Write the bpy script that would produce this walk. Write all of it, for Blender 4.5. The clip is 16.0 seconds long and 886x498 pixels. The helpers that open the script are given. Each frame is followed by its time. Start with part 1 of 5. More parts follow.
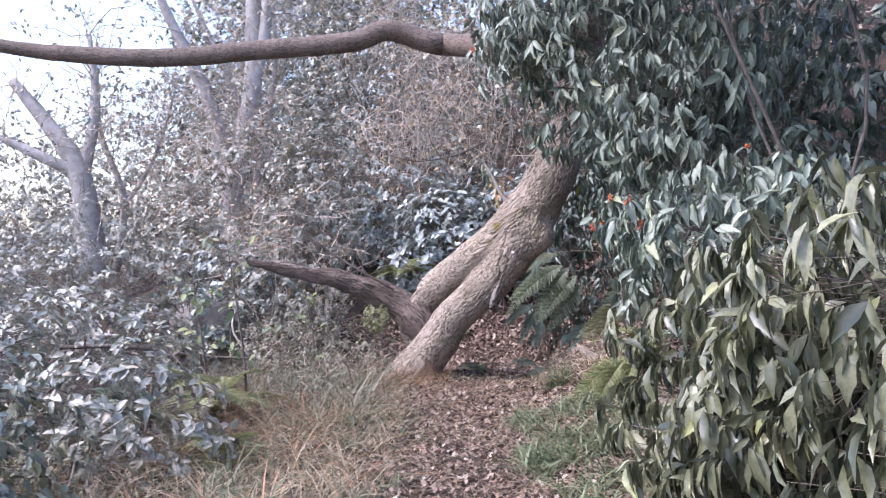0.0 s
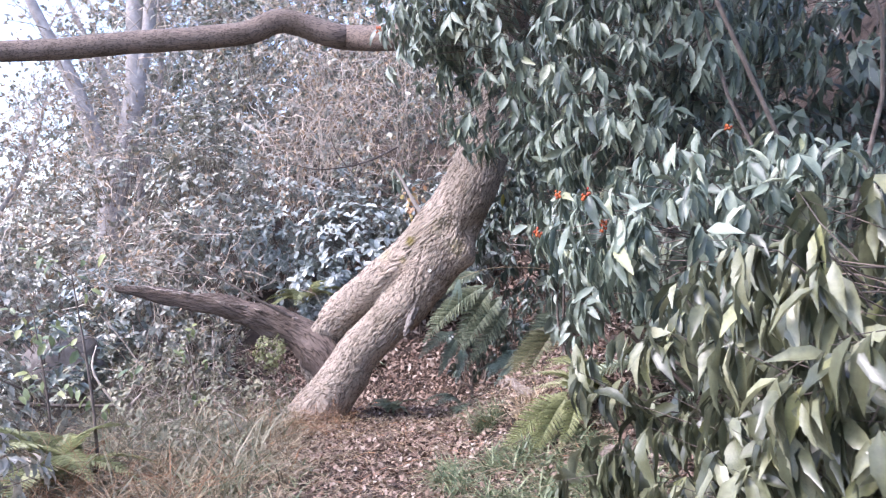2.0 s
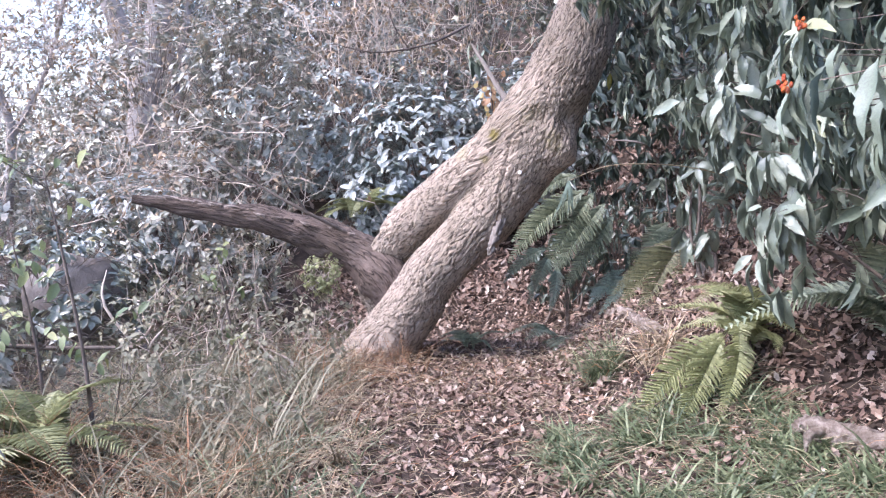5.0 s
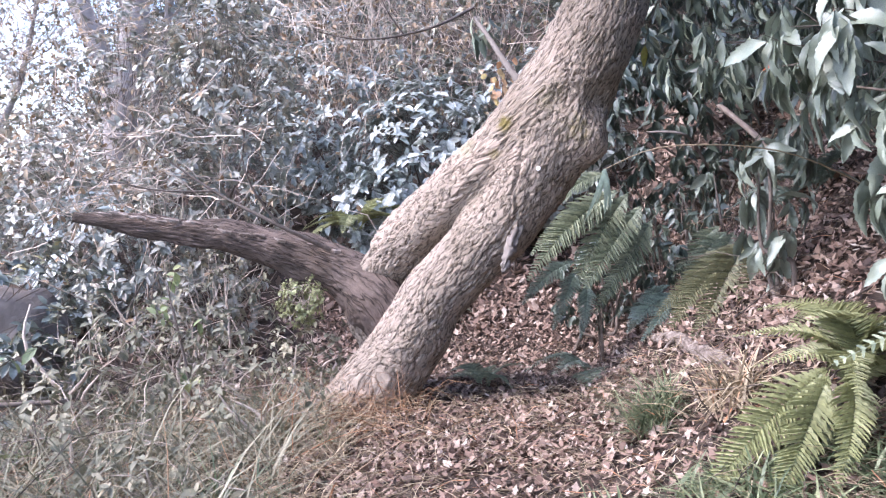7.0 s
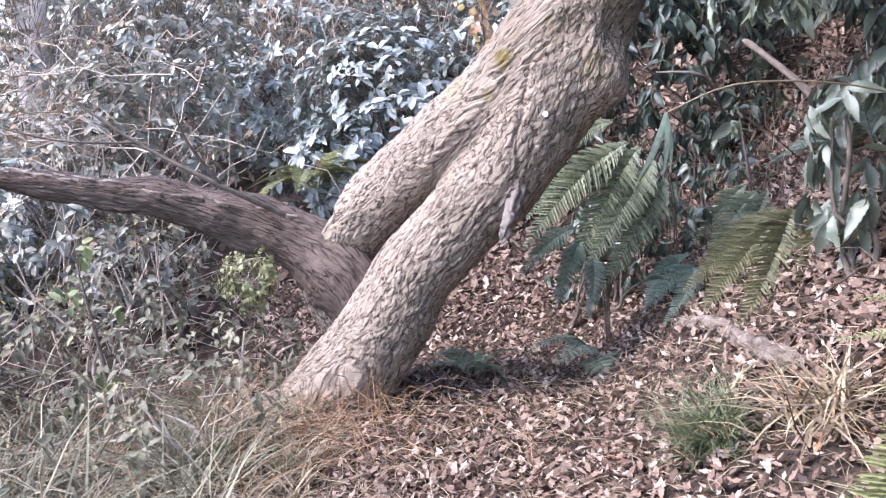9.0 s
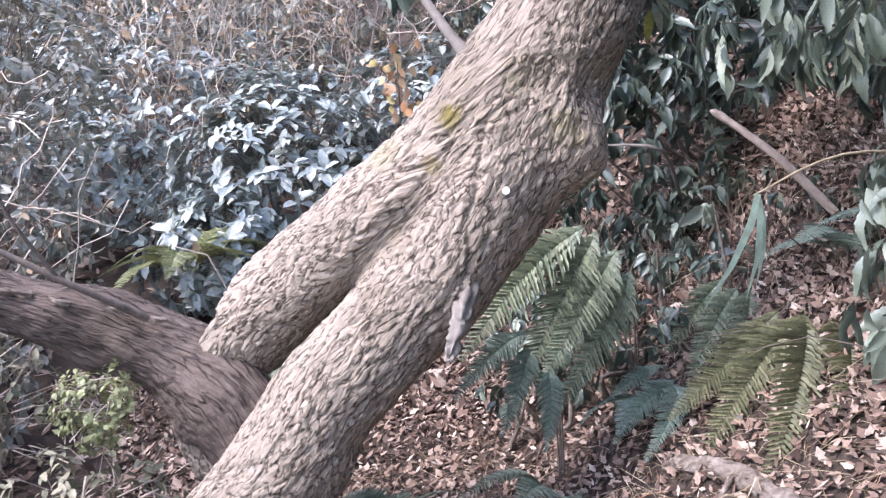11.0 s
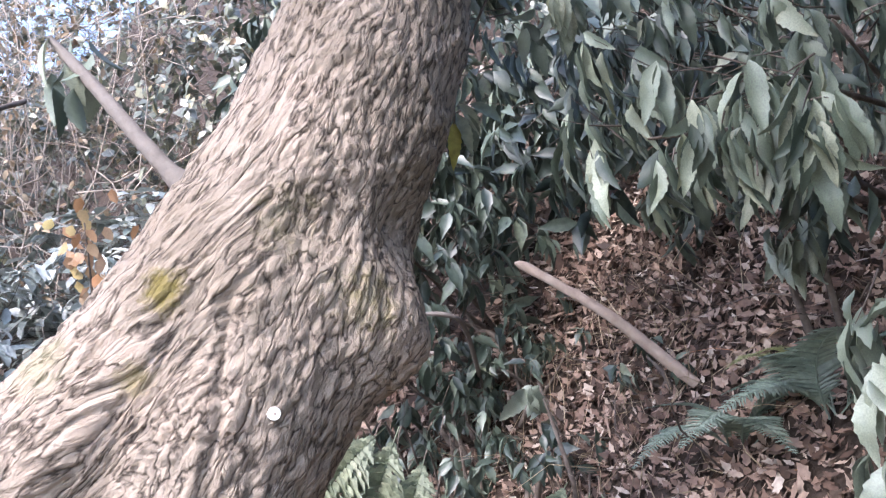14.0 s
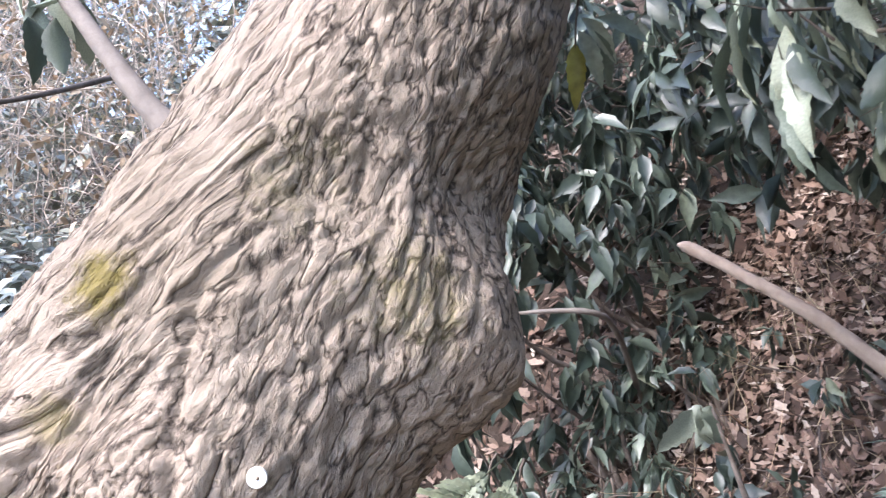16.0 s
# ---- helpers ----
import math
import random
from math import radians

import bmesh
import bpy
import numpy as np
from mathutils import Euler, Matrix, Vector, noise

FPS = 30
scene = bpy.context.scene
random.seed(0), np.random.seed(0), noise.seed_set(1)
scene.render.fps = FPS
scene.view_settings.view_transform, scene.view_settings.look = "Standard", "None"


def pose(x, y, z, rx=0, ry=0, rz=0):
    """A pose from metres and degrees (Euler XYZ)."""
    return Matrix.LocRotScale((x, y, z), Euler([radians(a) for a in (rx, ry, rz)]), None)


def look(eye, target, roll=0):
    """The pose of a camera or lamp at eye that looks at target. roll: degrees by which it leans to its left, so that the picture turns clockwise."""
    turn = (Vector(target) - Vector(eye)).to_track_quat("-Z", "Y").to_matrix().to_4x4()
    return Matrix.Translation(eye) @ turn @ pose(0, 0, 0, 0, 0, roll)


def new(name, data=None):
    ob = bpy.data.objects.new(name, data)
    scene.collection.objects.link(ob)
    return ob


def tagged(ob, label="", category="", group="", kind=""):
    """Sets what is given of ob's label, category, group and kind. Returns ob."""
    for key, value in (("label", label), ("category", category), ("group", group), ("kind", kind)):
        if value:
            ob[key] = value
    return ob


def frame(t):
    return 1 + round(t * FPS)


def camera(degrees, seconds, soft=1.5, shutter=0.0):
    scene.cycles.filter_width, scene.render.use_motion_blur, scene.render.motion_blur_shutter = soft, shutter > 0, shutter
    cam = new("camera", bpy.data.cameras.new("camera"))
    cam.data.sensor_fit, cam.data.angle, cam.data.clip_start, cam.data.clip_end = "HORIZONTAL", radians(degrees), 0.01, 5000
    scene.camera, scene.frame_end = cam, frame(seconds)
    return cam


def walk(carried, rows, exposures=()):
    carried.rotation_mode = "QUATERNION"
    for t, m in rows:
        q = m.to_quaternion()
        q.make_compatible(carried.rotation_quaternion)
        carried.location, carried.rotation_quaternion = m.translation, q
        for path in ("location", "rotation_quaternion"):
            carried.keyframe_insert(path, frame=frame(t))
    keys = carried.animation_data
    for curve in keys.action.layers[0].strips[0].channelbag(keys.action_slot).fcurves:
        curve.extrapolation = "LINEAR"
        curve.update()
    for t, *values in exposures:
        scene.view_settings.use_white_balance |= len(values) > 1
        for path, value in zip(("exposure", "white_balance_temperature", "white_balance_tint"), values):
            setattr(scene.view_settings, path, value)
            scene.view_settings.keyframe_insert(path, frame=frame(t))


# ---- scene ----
import itertools

cam = camera(52.0, 16.0, soft=1.2, shutter=0.2)
PATH = [
    (0, (0.247, 0.271, 1.494), (0.193, 2.57, 1.489), 2.0),
    (0.5, (0.261, 0.634, 1.498), (0.299, 2.932, 1.501), 1.8),
    (1, (0.296, 0.992, 1.492), (0.424, 3.289, 1.5), 1.3),
    (1.5, (0.291, 1.319, 1.469), (0.488, 3.611, 1.494), 1.1),
    (2, (0.297, 1.689, 1.459), (0.459, 3.982, 1.516), 1.0),
    (2.5, (0.309, 2.033, 1.466), (0.385, 4.331, 1.536), 1.1),
    (3, (0.265, 2.314, 1.446), (0.302, 4.613, 1.506), 1.1),
    (3.5, (0.221, 2.617, 1.456), (0.243, 4.916, 1.485), 1.0),
    (4, (0.172, 2.914, 1.426), (0.197, 5.213, 1.366), 1.0),
    (4.5, (0.133, 3.189, 1.419), (0.166, 5.483, 1.263), 0.5),
    (5, (0.135, 3.49, 1.397), (0.162, 5.783, 1.225), 0.3),
    (7.3, (0.25, 4.932, 1.27), (0.233, 7.229, 1.152), -1.7),
    (7.5, (0.243, 5.028, 1.267), (0.238, 7.321, 1.101), -1.6),
    (8, (0.208, 5.272, 1.268), (0.241, 7.558, 1.025), -1.4),
    (8.2, (0.186, 5.377, 1.272), (0.238, 7.662, 1.012), -1.5),
    (10.3, (-0.053, 6.662, 1.344), (0.185, 8.944, 1.186), -0.7),
    (10.5, (-0.053, 6.767, 1.343), (0.229, 9.046, 1.21), -0.6),
    (11, (-0.047, 7.024, 1.348), (0.367, 9.285, 1.281), -0.4),
    (11.5, (-0.008, 7.261, 1.364), (0.521, 9.499, 1.368), -0.4),
    (12, (0.007, 7.53, 1.412), (0.68, 9.729, 1.483), -1.3),
    (12.5, (0.07, 7.754, 1.423), (0.844, 9.916, 1.544), -2.4),
    (13, (0.152, 7.973, 1.438), (1.011, 10.1, 1.596), -4.3),
    (13.5, (0.198, 8.194, 1.467), (1.156, 10.272, 1.69), -4.9),
    (14, (0.22, 8.403, 1.506), (1.296, 10.411, 1.822), -5.8),
    (14.5, (0.24, 8.556, 1.524), (1.417, 10.501, 1.881), -6.4),
    (15, (0.39, 8.695, 1.532), (1.487, 10.688, 1.868), -6.4),
    (15.5, (0.568, 8.838, 1.555), (1.442, 10.936, 1.908), -5.8),
    (16, (0.688, 9.023, 1.561), (1.349, 11.2, 1.9), -5.2),
]
walk(cam, [(t, look(eye, target, roll)) for t, eye, target, roll in PATH], [(0, 2.08, 6100, 25), (1, 2.36, 6100, 25), (2.5, 2.42, 6100, 25), (4, 2.32, 6100, 25), (5, 2.4, 6100, 25), (10.5, 2.5, 6100, 22), (14.5, 2.62, 6300, 20), (16, 2.74, 6350, 19)])

# ---- light ----
world = bpy.data.worlds.new("overcast_sky")
scene.world = world
world.use_nodes = True
wn = world.node_tree.nodes
sky = wn.new("ShaderNodeTexSky")
sky.sky_type, sky.sun_disc = "NISHITA", False
sky.sun_elevation, sky.sun_rotation = radians(50), radians(-110)
sky.air_density, sky.dust_density, sky.ozone_density = 1.0, 1.5, 1.5
wn["Background"].inputs["Strength"].default_value = 0.145
world.node_tree.links.new(sky.outputs[0], wn["Background"].inputs["Color"])
sun_data = bpy.data.lights.new("sun", "SUN")
sun_data.energy, sun_data.angle, sun_data.color = 1.4, radians(22), (0.97, 0.965, 0.945)
sun = new("sun", sun_data)
sun.matrix_world = look((-15, 3.5, 20), (0, 9, 0))


# ---- materials ----
def nodes_of(name):
    m = bpy.data.materials.new(name)
    m.use_nodes = True
    n, l = m.node_tree.nodes, m.node_tree.links
    return m, n, l, n["Principled BSDF"]


def noise_node(n, l, scale, detail=4, rough=0.6, vector=None, distortion=0.0):
    t = n.new("ShaderNodeTexNoise")
    t.inputs["Scale"].default_value, t.inputs["Detail"].default_value = scale, detail
    t.inputs["Roughness"].default_value, t.inputs["Distortion"].default_value = rough, distortion
    if vector:
        l.new(vector, t.inputs["Vector"])
    return t


def ramp_node(n, l, fac, stops):
    r = n.new("ShaderNodeValToRGB")
    while len(r.color_ramp.elements) < len(stops):
        r.color_ramp.elements.new(0.5)
    for e, (p, c) in zip(r.color_ramp.elements, stops):
        e.position, e.color = p, (*c, 1)
    l.new(fac, r.inputs[0])
    return r


def mix_node(n, l, fac, a, b, mode="MIX"):
    x = n.new("ShaderNodeMix")
    x.data_type, x.blend_type = "RGBA", mode
    for key, v in ((0, fac), (6, a), (7, b)):
        if isinstance(v, (int, float)):
            x.inputs[key].default_value = v
        elif isinstance(v, tuple):
            x.inputs[key].default_value = (*v, 1)
        else:
            l.new(v, x.inputs[key])
    return x.outputs[2]


def bump_node(n, l, height, strength, distance, to):
    b = n.new("ShaderNodeBump")
    b.inputs["Strength"].default_value, b.inputs["Distance"].default_value = strength, distance
    l.new(height, b.inputs["Height"])
    l.new(b.outputs[0], to.inputs["Normal"])
    return b


def leaf_material(name, stops, rough=0.35, spec=0.5, glow=0.2, single=False):
    """A leaf: its shade varies from leaf to leaf, with blotches; light comes through a little."""
    m, n, l, p = nodes_of(name)
    co = n.new("ShaderNodeTexCoord").outputs["Object"]
    if single:
        rnd = n.new("ShaderNodeObjectInfo").outputs["Random"]
    else:
        rnd = n.new("ShaderNodeNewGeometry").outputs["Random Per Island"]
    r = ramp_node(n, l, rnd, stops)
    blotch = noise_node(n, l, 45, 3, 0.6, co)
    shade = ramp_node(n, l, blotch.outputs[0], [(0.3, (0.72, 0.72, 0.7)), (0.7, (1.2, 1.2, 1.15))])
    col = mix_node(n, l, 1.0, r.outputs[0], shade.outputs[0], "MULTIPLY")
    l.new(col, p.inputs["Base Color"])
    p.inputs["Specular IOR Level"].default_value = spec
    rr = n.new("ShaderNodeMapRange")
    rr.inputs[3].default_value, rr.inputs[4].default_value = rough * 0.75, rough * 1.35
    l.new(blotch.outputs[0], rr.inputs[0])
    l.new(rr.outputs[0], p.inputs["Roughness"])
    bump_node(n, l, noise_node(n, l, 160, 2, 0.5, co).outputs[0], 0.25, 0.003, p)
    if glow:
        t = n.new("ShaderNodeBsdfTranslucent")
        l.new(col, t.inputs[0])
        x = n.new("ShaderNodeMixShader")
        x.inputs[0].default_value = glow
        l.new(p.outputs[0], x.inputs[1])
        l.new(t.outputs[0], x.inputs[2])
        l.new(x.outputs[0], n["Material Output"].inputs[0])
    return m


def plain_material(name, stops, scale=12, rough=0.85, bump=0.4, depth=0.01, spec=0.3, island=False):
    m, n, l, p = nodes_of(name)
    co = n.new("ShaderNodeTexCoord").outputs["Object"]
    big = noise_node(n, l, scale, 6, 0.65, co)
    r = ramp_node(n, l, big.outputs[0], stops)
    col = r.outputs[0]
    if island:
        g = n.new("ShaderNodeNewGeometry")
        s = ramp_node(n, l, g.outputs["Random Per Island"], [(0, (0.55, 0.55, 0.55)), (1, (1.35, 1.3, 1.25))])
        col = mix_node(n, l, 1.0, col, s.outputs[0], "MULTIPLY")
    l.new(col, p.inputs["Base Color"])
    p.inputs["Roughness"].default_value, p.inputs["Specular IOR Level"].default_value = rough, spec
    bump_node(n, l, noise_node(n, l, scale * 6, 5, 0.7, co).outputs[0], bump, depth, p)
    return m


def bark_material(name, light, mid, dark, moss_spots=(), wide=(30, 10.5), narrow=(52, 24), relief_depth=0.02, solid=False):
    """Furrowed bark; the furrows run along the stem: by its UV in metres, or by the solid coordinate "bark" of a joined stem."""
    m, n, l, p = nodes_of(name)
    co = n.new("ShaderNodeTexCoord").outputs["Object"]
    if solid:
        lay = n.new("ShaderNodeAttribute")
        lay.attribute_name = "bark"
        where = lay.outputs["Vector"]
    else:
        where = n.new("ShaderNodeUVMap").outputs[0]
    # the furrows wander: the place is bent by noise before they are laid out
    bend = noise_node(n, l, 6, 3, 0.5, co)
    shift = n.new("ShaderNodeVectorMath")
    shift.operation = "MULTIPLY_ADD"
    shift.inputs[1].default_value = (0.03, 0.03, 0.06) if solid else (0.04, 0.06, 0.0)
    l.new(bend.outputs["Color"], shift.inputs[0])
    l.new(where, shift.inputs[2])

    def stretched(across, along):
        mp = n.new("ShaderNodeMapping")
        mp.inputs["Scale"].default_value = (across, across, along) if solid else (across, along, 1)
        l.new(shift.outputs[0], mp.inputs[0])
        return mp.outputs[0]

    def furrows(across, along, width):
        """Grooves where a stretched noise passes its middle value."""
        t = noise_node(n, l, 1.0, 2.5, 0.55, stretched(across, along), 0.3)
        d = n.new("ShaderNodeMath")
        d.operation = "SUBTRACT"
        d.inputs[1].default_value = 0.5
        l.new(t.outputs[0], d.inputs[0])
        e = n.new("ShaderNodeMath")
        e.operation = "ABSOLUTE"
        l.new(d.outputs[0], e.inputs[0])
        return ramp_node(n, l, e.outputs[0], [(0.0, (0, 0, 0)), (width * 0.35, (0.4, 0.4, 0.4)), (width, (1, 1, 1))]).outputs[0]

    def plates(across, along):
        """Flaking plates with ragged rims, and a value of its own for each."""
        at = stretched(across, along)
        rag = noise_node(n, l, 1.6, 4, 0.7, at)
        put = n.new("ShaderNodeVectorMath")
        put.operation = "MULTIPLY_ADD"
        put.inputs[1].default_value = (1.5, 1.5, 1.5)
        l.new(rag.outputs["Color"], put.inputs[0])
        l.new(at, put.inputs[2])
        rim, own = n.new("ShaderNodeTexVoronoi"), n.new("ShaderNodeTexVoronoi")
        for t, feature in ((rim, "DISTANCE_TO_EDGE"), (own, "F1")):
            t.voronoi_dimensions, t.feature = "3D" if solid else "2D", feature
            t.inputs["Scale"].default_value = 1.0
            l.new(put.outputs[0], t.inputs["Vector"])
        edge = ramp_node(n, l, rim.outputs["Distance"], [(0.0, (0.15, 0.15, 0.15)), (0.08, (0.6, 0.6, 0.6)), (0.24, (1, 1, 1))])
        return edge.outputs[0], own.outputs["Color"]

    coarse = furrows(*wide, 0.075)
    small, flake = plates(*narrow)
    grain = noise_node(n, l, 1.3, 6, 0.75, stretched(70, 24), 0.6)
    fine = noise_node(n, l, 95, 6, 0.75, co)
    both = mix_node(n, l, 0.55, grain.outputs[0], fine.outputs[0])
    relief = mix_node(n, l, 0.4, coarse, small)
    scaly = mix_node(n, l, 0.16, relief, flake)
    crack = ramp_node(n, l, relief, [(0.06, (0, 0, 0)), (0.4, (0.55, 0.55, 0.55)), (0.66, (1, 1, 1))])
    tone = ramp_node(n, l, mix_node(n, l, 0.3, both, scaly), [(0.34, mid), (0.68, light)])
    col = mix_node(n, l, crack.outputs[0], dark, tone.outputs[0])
    big = noise_node(n, l, 2.2, 5, 0.65, co)
    wash = ramp_node(n, l, big.outputs[0], [(0.32, (0.72, 0.7, 0.64)), (0.5, (0.95, 0.94, 0.9)), (0.68, (1.15, 1.1, 1.05))])
    col = mix_node(n, l, 1.0, col, wash.outputs[0], "MULTIPLY")
    ragged = noise_node(n, l, 38, 6, 0.8, co)
    for (cx, cy, cz), radius, tint, power in moss_spots:
        d = n.new("ShaderNodeVectorMath")
        d.operation = "DISTANCE"
        d.inputs[1].default_value = (cx, cy, cz)
        l.new(co, d.inputs[0])
        a = n.new("ShaderNodeMath")
        a.operation = "MULTIPLY_ADD"
        a.inputs[1].default_value = radius * 2.2
        l.new(ragged.outputs[0], a.inputs[0])
        l.new(d.outputs["Value"], a.inputs[2])
        f = n.new("ShaderNodeMapRange")
        f.inputs[1].default_value, f.inputs[2].default_value = radius * 1.45, radius * 2.1
        f.inputs[3].default_value, f.inputs[4].default_value = power, 0.0
        l.new(a.outputs[0], f.inputs[0])
        col = mix_node(n, l, f.outputs[0], col, mix_node(n, l, fine.outputs[0], tuple(0.5 * c for c in tint), tuple(1.5 * c for c in tint)))
    l.new(col, p.inputs["Base Color"])
    p.inputs["Roughness"].default_value, p.inputs["Specular IOR Level"].default_value = 0.85, 0.25
    h = mix_node(n, l, 0.5, scaly, both)
    bump_node(n, l, h, 1.0, relief_depth, p)
    return m


MOSS = [
    ((0.59, 10.36, 1.745), 0.06, (0.165, 0.13, 0.03), 0.85),
    ((0.53, 10.38, 1.56), 0.05, (0.2, 0.165, 0.055), 0.55),
    ((1.04, 10.20, 1.70), 0.15, (0.25, 0.215, 0.085), 0.6),
    ((0.86, 10.25, 1.90), 0.13, (0.16, 0.14, 0.06), 0.6),
    ((0.35, 10.5, 1.62), 0.10, (0.26, 0.25, 0.13), 0.4),
    ((1.10, 10.2, 1.82), 0.07, (0.25, 0.22, 0.06), 0.6),
]
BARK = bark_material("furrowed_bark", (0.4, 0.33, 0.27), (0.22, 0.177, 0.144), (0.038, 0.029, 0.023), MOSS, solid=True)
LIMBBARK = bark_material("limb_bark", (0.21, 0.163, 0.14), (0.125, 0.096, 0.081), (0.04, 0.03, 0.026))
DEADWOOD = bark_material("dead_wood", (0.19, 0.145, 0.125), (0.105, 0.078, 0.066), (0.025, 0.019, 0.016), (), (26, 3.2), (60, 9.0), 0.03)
PALEBARK = plain_material("pale_bark", [(0.3, (0.23, 0.205, 0.19)), (0.7, (0.42, 0.385, 0.36))], 6)
TWIG = plain_material("twig_bark", [(0.3, (0.065, 0.052, 0.043)), (0.7, (0.18, 0.148, 0.125))], 20, island=True)
PALETWIG = plain_material("pale_dry_twig", [(0.3, (0.33, 0.27, 0.22)), (0.7, (0.55, 0.48, 0.41))], 20, island=True)
STICK = plain_material("peeled_stick", [(0.3, (0.24, 0.18, 0.14)), (0.7, (0.38, 0.30, 0.24))], 14)
ROTTEN = plain_material("rotten_wood", [(0.3, (0.09, 0.065, 0.05)), (0.5, (0.24, 0.19, 0.155)), (0.7, (0.40, 0.345, 0.295))], 22, 0.9, 0.9, 0.02)
STONE = plain_material("grey_stone", [(0.3, (0.09, 0.075, 0.065)), (0.7, (0.19, 0.165, 0.145))], 7, 0.9, 0.6, 0.02)
SOIL = plain_material("woodland_soil", [(0.25, (0.03, 0.02, 0.015)), (0.5, (0.06, 0.042, 0.031)), (0.75, (0.11, 0.08, 0.06))], 9, 0.95, 0.9, 0.03)
SHOOT = plain_material("smooth_shoot_bark", [(0.3, (0.13, 0.11, 0.095)), (0.7, (0.22, 0.19, 0.165))], 16)
PALEBLADE = leaf_material("pale_bamboo_blade", [(0, (0.2, 0.27, 0.19)), (1, (0.34, 0.40, 0.32))], 0.4, 0.7, 0.2)
WHITE = plain_material("white_enamel", [(0.3, (0.74, 0.74, 0.72)), (0.7, (0.82, 0.82, 0.80))], 40, 0.4, 0.05, 0.001, 0.5)
BERRY = leaf_material("orange_red_berry", [(0, (0.3, 0.045, 0.018)), (1, (0.42, 0.11, 0.03))], 0.25, 0.5, 0)
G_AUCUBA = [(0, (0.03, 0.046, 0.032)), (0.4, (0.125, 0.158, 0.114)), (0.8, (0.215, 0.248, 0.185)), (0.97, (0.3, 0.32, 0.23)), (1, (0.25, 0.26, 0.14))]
# Shaded copy of the aucuba leaf: the bank's shade is put into its colour
AUCUBA_SHADED = leaf_material("shade_darkened_aucuba_leaf", [(0, (0.022, 0.036, 0.027)), (0.5, (0.065, 0.09, 0.068)), (0.9, (0.13, 0.16, 0.12)), (1, (0.2, 0.22, 0.15))], 0.42, 0.7, 0.1)
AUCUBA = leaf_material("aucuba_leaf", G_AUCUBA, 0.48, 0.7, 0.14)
AUCUBA_ONE = leaf_material("aucuba_single_leaf", G_AUCUBA, 0.48, 0.7, 0.14, True)
# Sunlit copy of the aucuba leaf: the sun's warmer tone is in its colour
G_SUNLIT = [(0, (0.028, 0.034, 0.02)), (0.45, (0.12, 0.126, 0.07)), (0.8, (0.21, 0.212, 0.128)), (0.93, (0.3, 0.295, 0.2)), (1, (0.27, 0.275, 0.12))]
# Lighter aucuba leaf: sky reflection and path-side light are put into the colour
BIGLEAF_ONE = leaf_material("large_aucuba_leaf_paled_for_sheen", [(0, (0.08, 0.1, 0.073)), (0.5, (0.16, 0.19, 0.143)), (1, (0.27, 0.3, 0.235))], 0.42, 0.9, 0.12, True)
SUNLEAF = leaf_material("sunlit_aucuba_leaf", G_SUNLIT, 0.36, 0.6, 0.2)
SUNLEAF_ONE = leaf_material("sunlit_single_leaf", G_SUNLIT, 0.36, 0.6, 0.2, True)
IVY = leaf_material("evergreen_leaf", [(0, (0.035, 0.047, 0.036)), (0.55, (0.15, 0.17, 0.13)), (0.9, (0.26, 0.26, 0.18)), (1, (0.34, 0.29, 0.14))], 0.34, 1.0, 0.15)
# Pale bluish base colour holds the sky's sheen on leaves behind the trunk
SHEENLEAF = leaf_material("leaf_with_sky_sheen_colour", [(0, (0.13, 0.16, 0.14)), (0.5, (0.285, 0.315, 0.295)), (1, (0.48, 0.5, 0.475))], 0.36, 1.0, 0.12)
# Haze over thicket and hillside is put into this pale greyish leaf colour
HAZELEAF = leaf_material("haze_pale_shrub_leaf", [(0, (0.16, 0.17, 0.14)), (0.5, (0.28, 0.28, 0.23)), (0.85, (0.40, 0.37, 0.31)), (1, (0.44, 0.36, 0.26))], 0.4, 0.9, 0.2)
BROWNLEAF = leaf_material("withered_leaf", [(0, (0.20, 0.13, 0.08)), (0.6, (0.33, 0.24, 0.16)), (1, (0.46, 0.37, 0.27))], 0.7, 0.3, 0.15)
FERN = leaf_material("fern_green", [(0, (0.14, 0.172, 0.12)), (0.6, (0.24, 0.272, 0.19)), (1, (0.34, 0.37, 0.26))], 0.5, 0.4, 0.2)
YFERN = leaf_material("fern_yellow_green", [(0, (0.17, 0.18, 0.085)), (1, (0.31, 0.32, 0.16))], 0.5, 0.4, 0.25)
OLIVEFERN = leaf_material("fern_olive", [(0, (0.105, 0.108, 0.06)), (1, (0.2, 0.195, 0.11))], 0.5, 0.4, 0.2)
BLUEFERN = leaf_material("fern_blue_green", [(0, (0.13, 0.175, 0.14)), (1, (0.23, 0.285, 0.23))], 0.45, 0.5, 0.2)
HERB = leaf_material("dull_herb_leaf", [(0, (0.12, 0.12, 0.08)), (0.6, (0.21, 0.2, 0.14)), (1, (0.33, 0.29, 0.2))], 0.6, 0.4, 0.2)
GRASS = leaf_material("green_sedge", [(0, (0.062, 0.088, 0.045)), (0.6, (0.13, 0.16, 0.085)), (1, (0.26, 0.28, 0.16))], 0.5, 0.5, 0.2)
STRAW = leaf_material("dry_grass", [(0, (0.14, 0.105, 0.07)), (0.5, (0.3, 0.235, 0.155)), (0.9, (0.5, 0.41, 0.29)), (1, (0.45, 0.2, 0.1))], 0.6, 0.3, 0.2)
LITTER = leaf_material("dead_leaf_litter", [(0, (0.035, 0.021, 0.016)), (0.36, (0.15, 0.094, 0.071)), (0.68, (0.25, 0.17, 0.132)), (0.92, (0.36, 0.272, 0.222)), (1, (0.48, 0.41, 0.355))], 0.65, 0.3, 0.1)
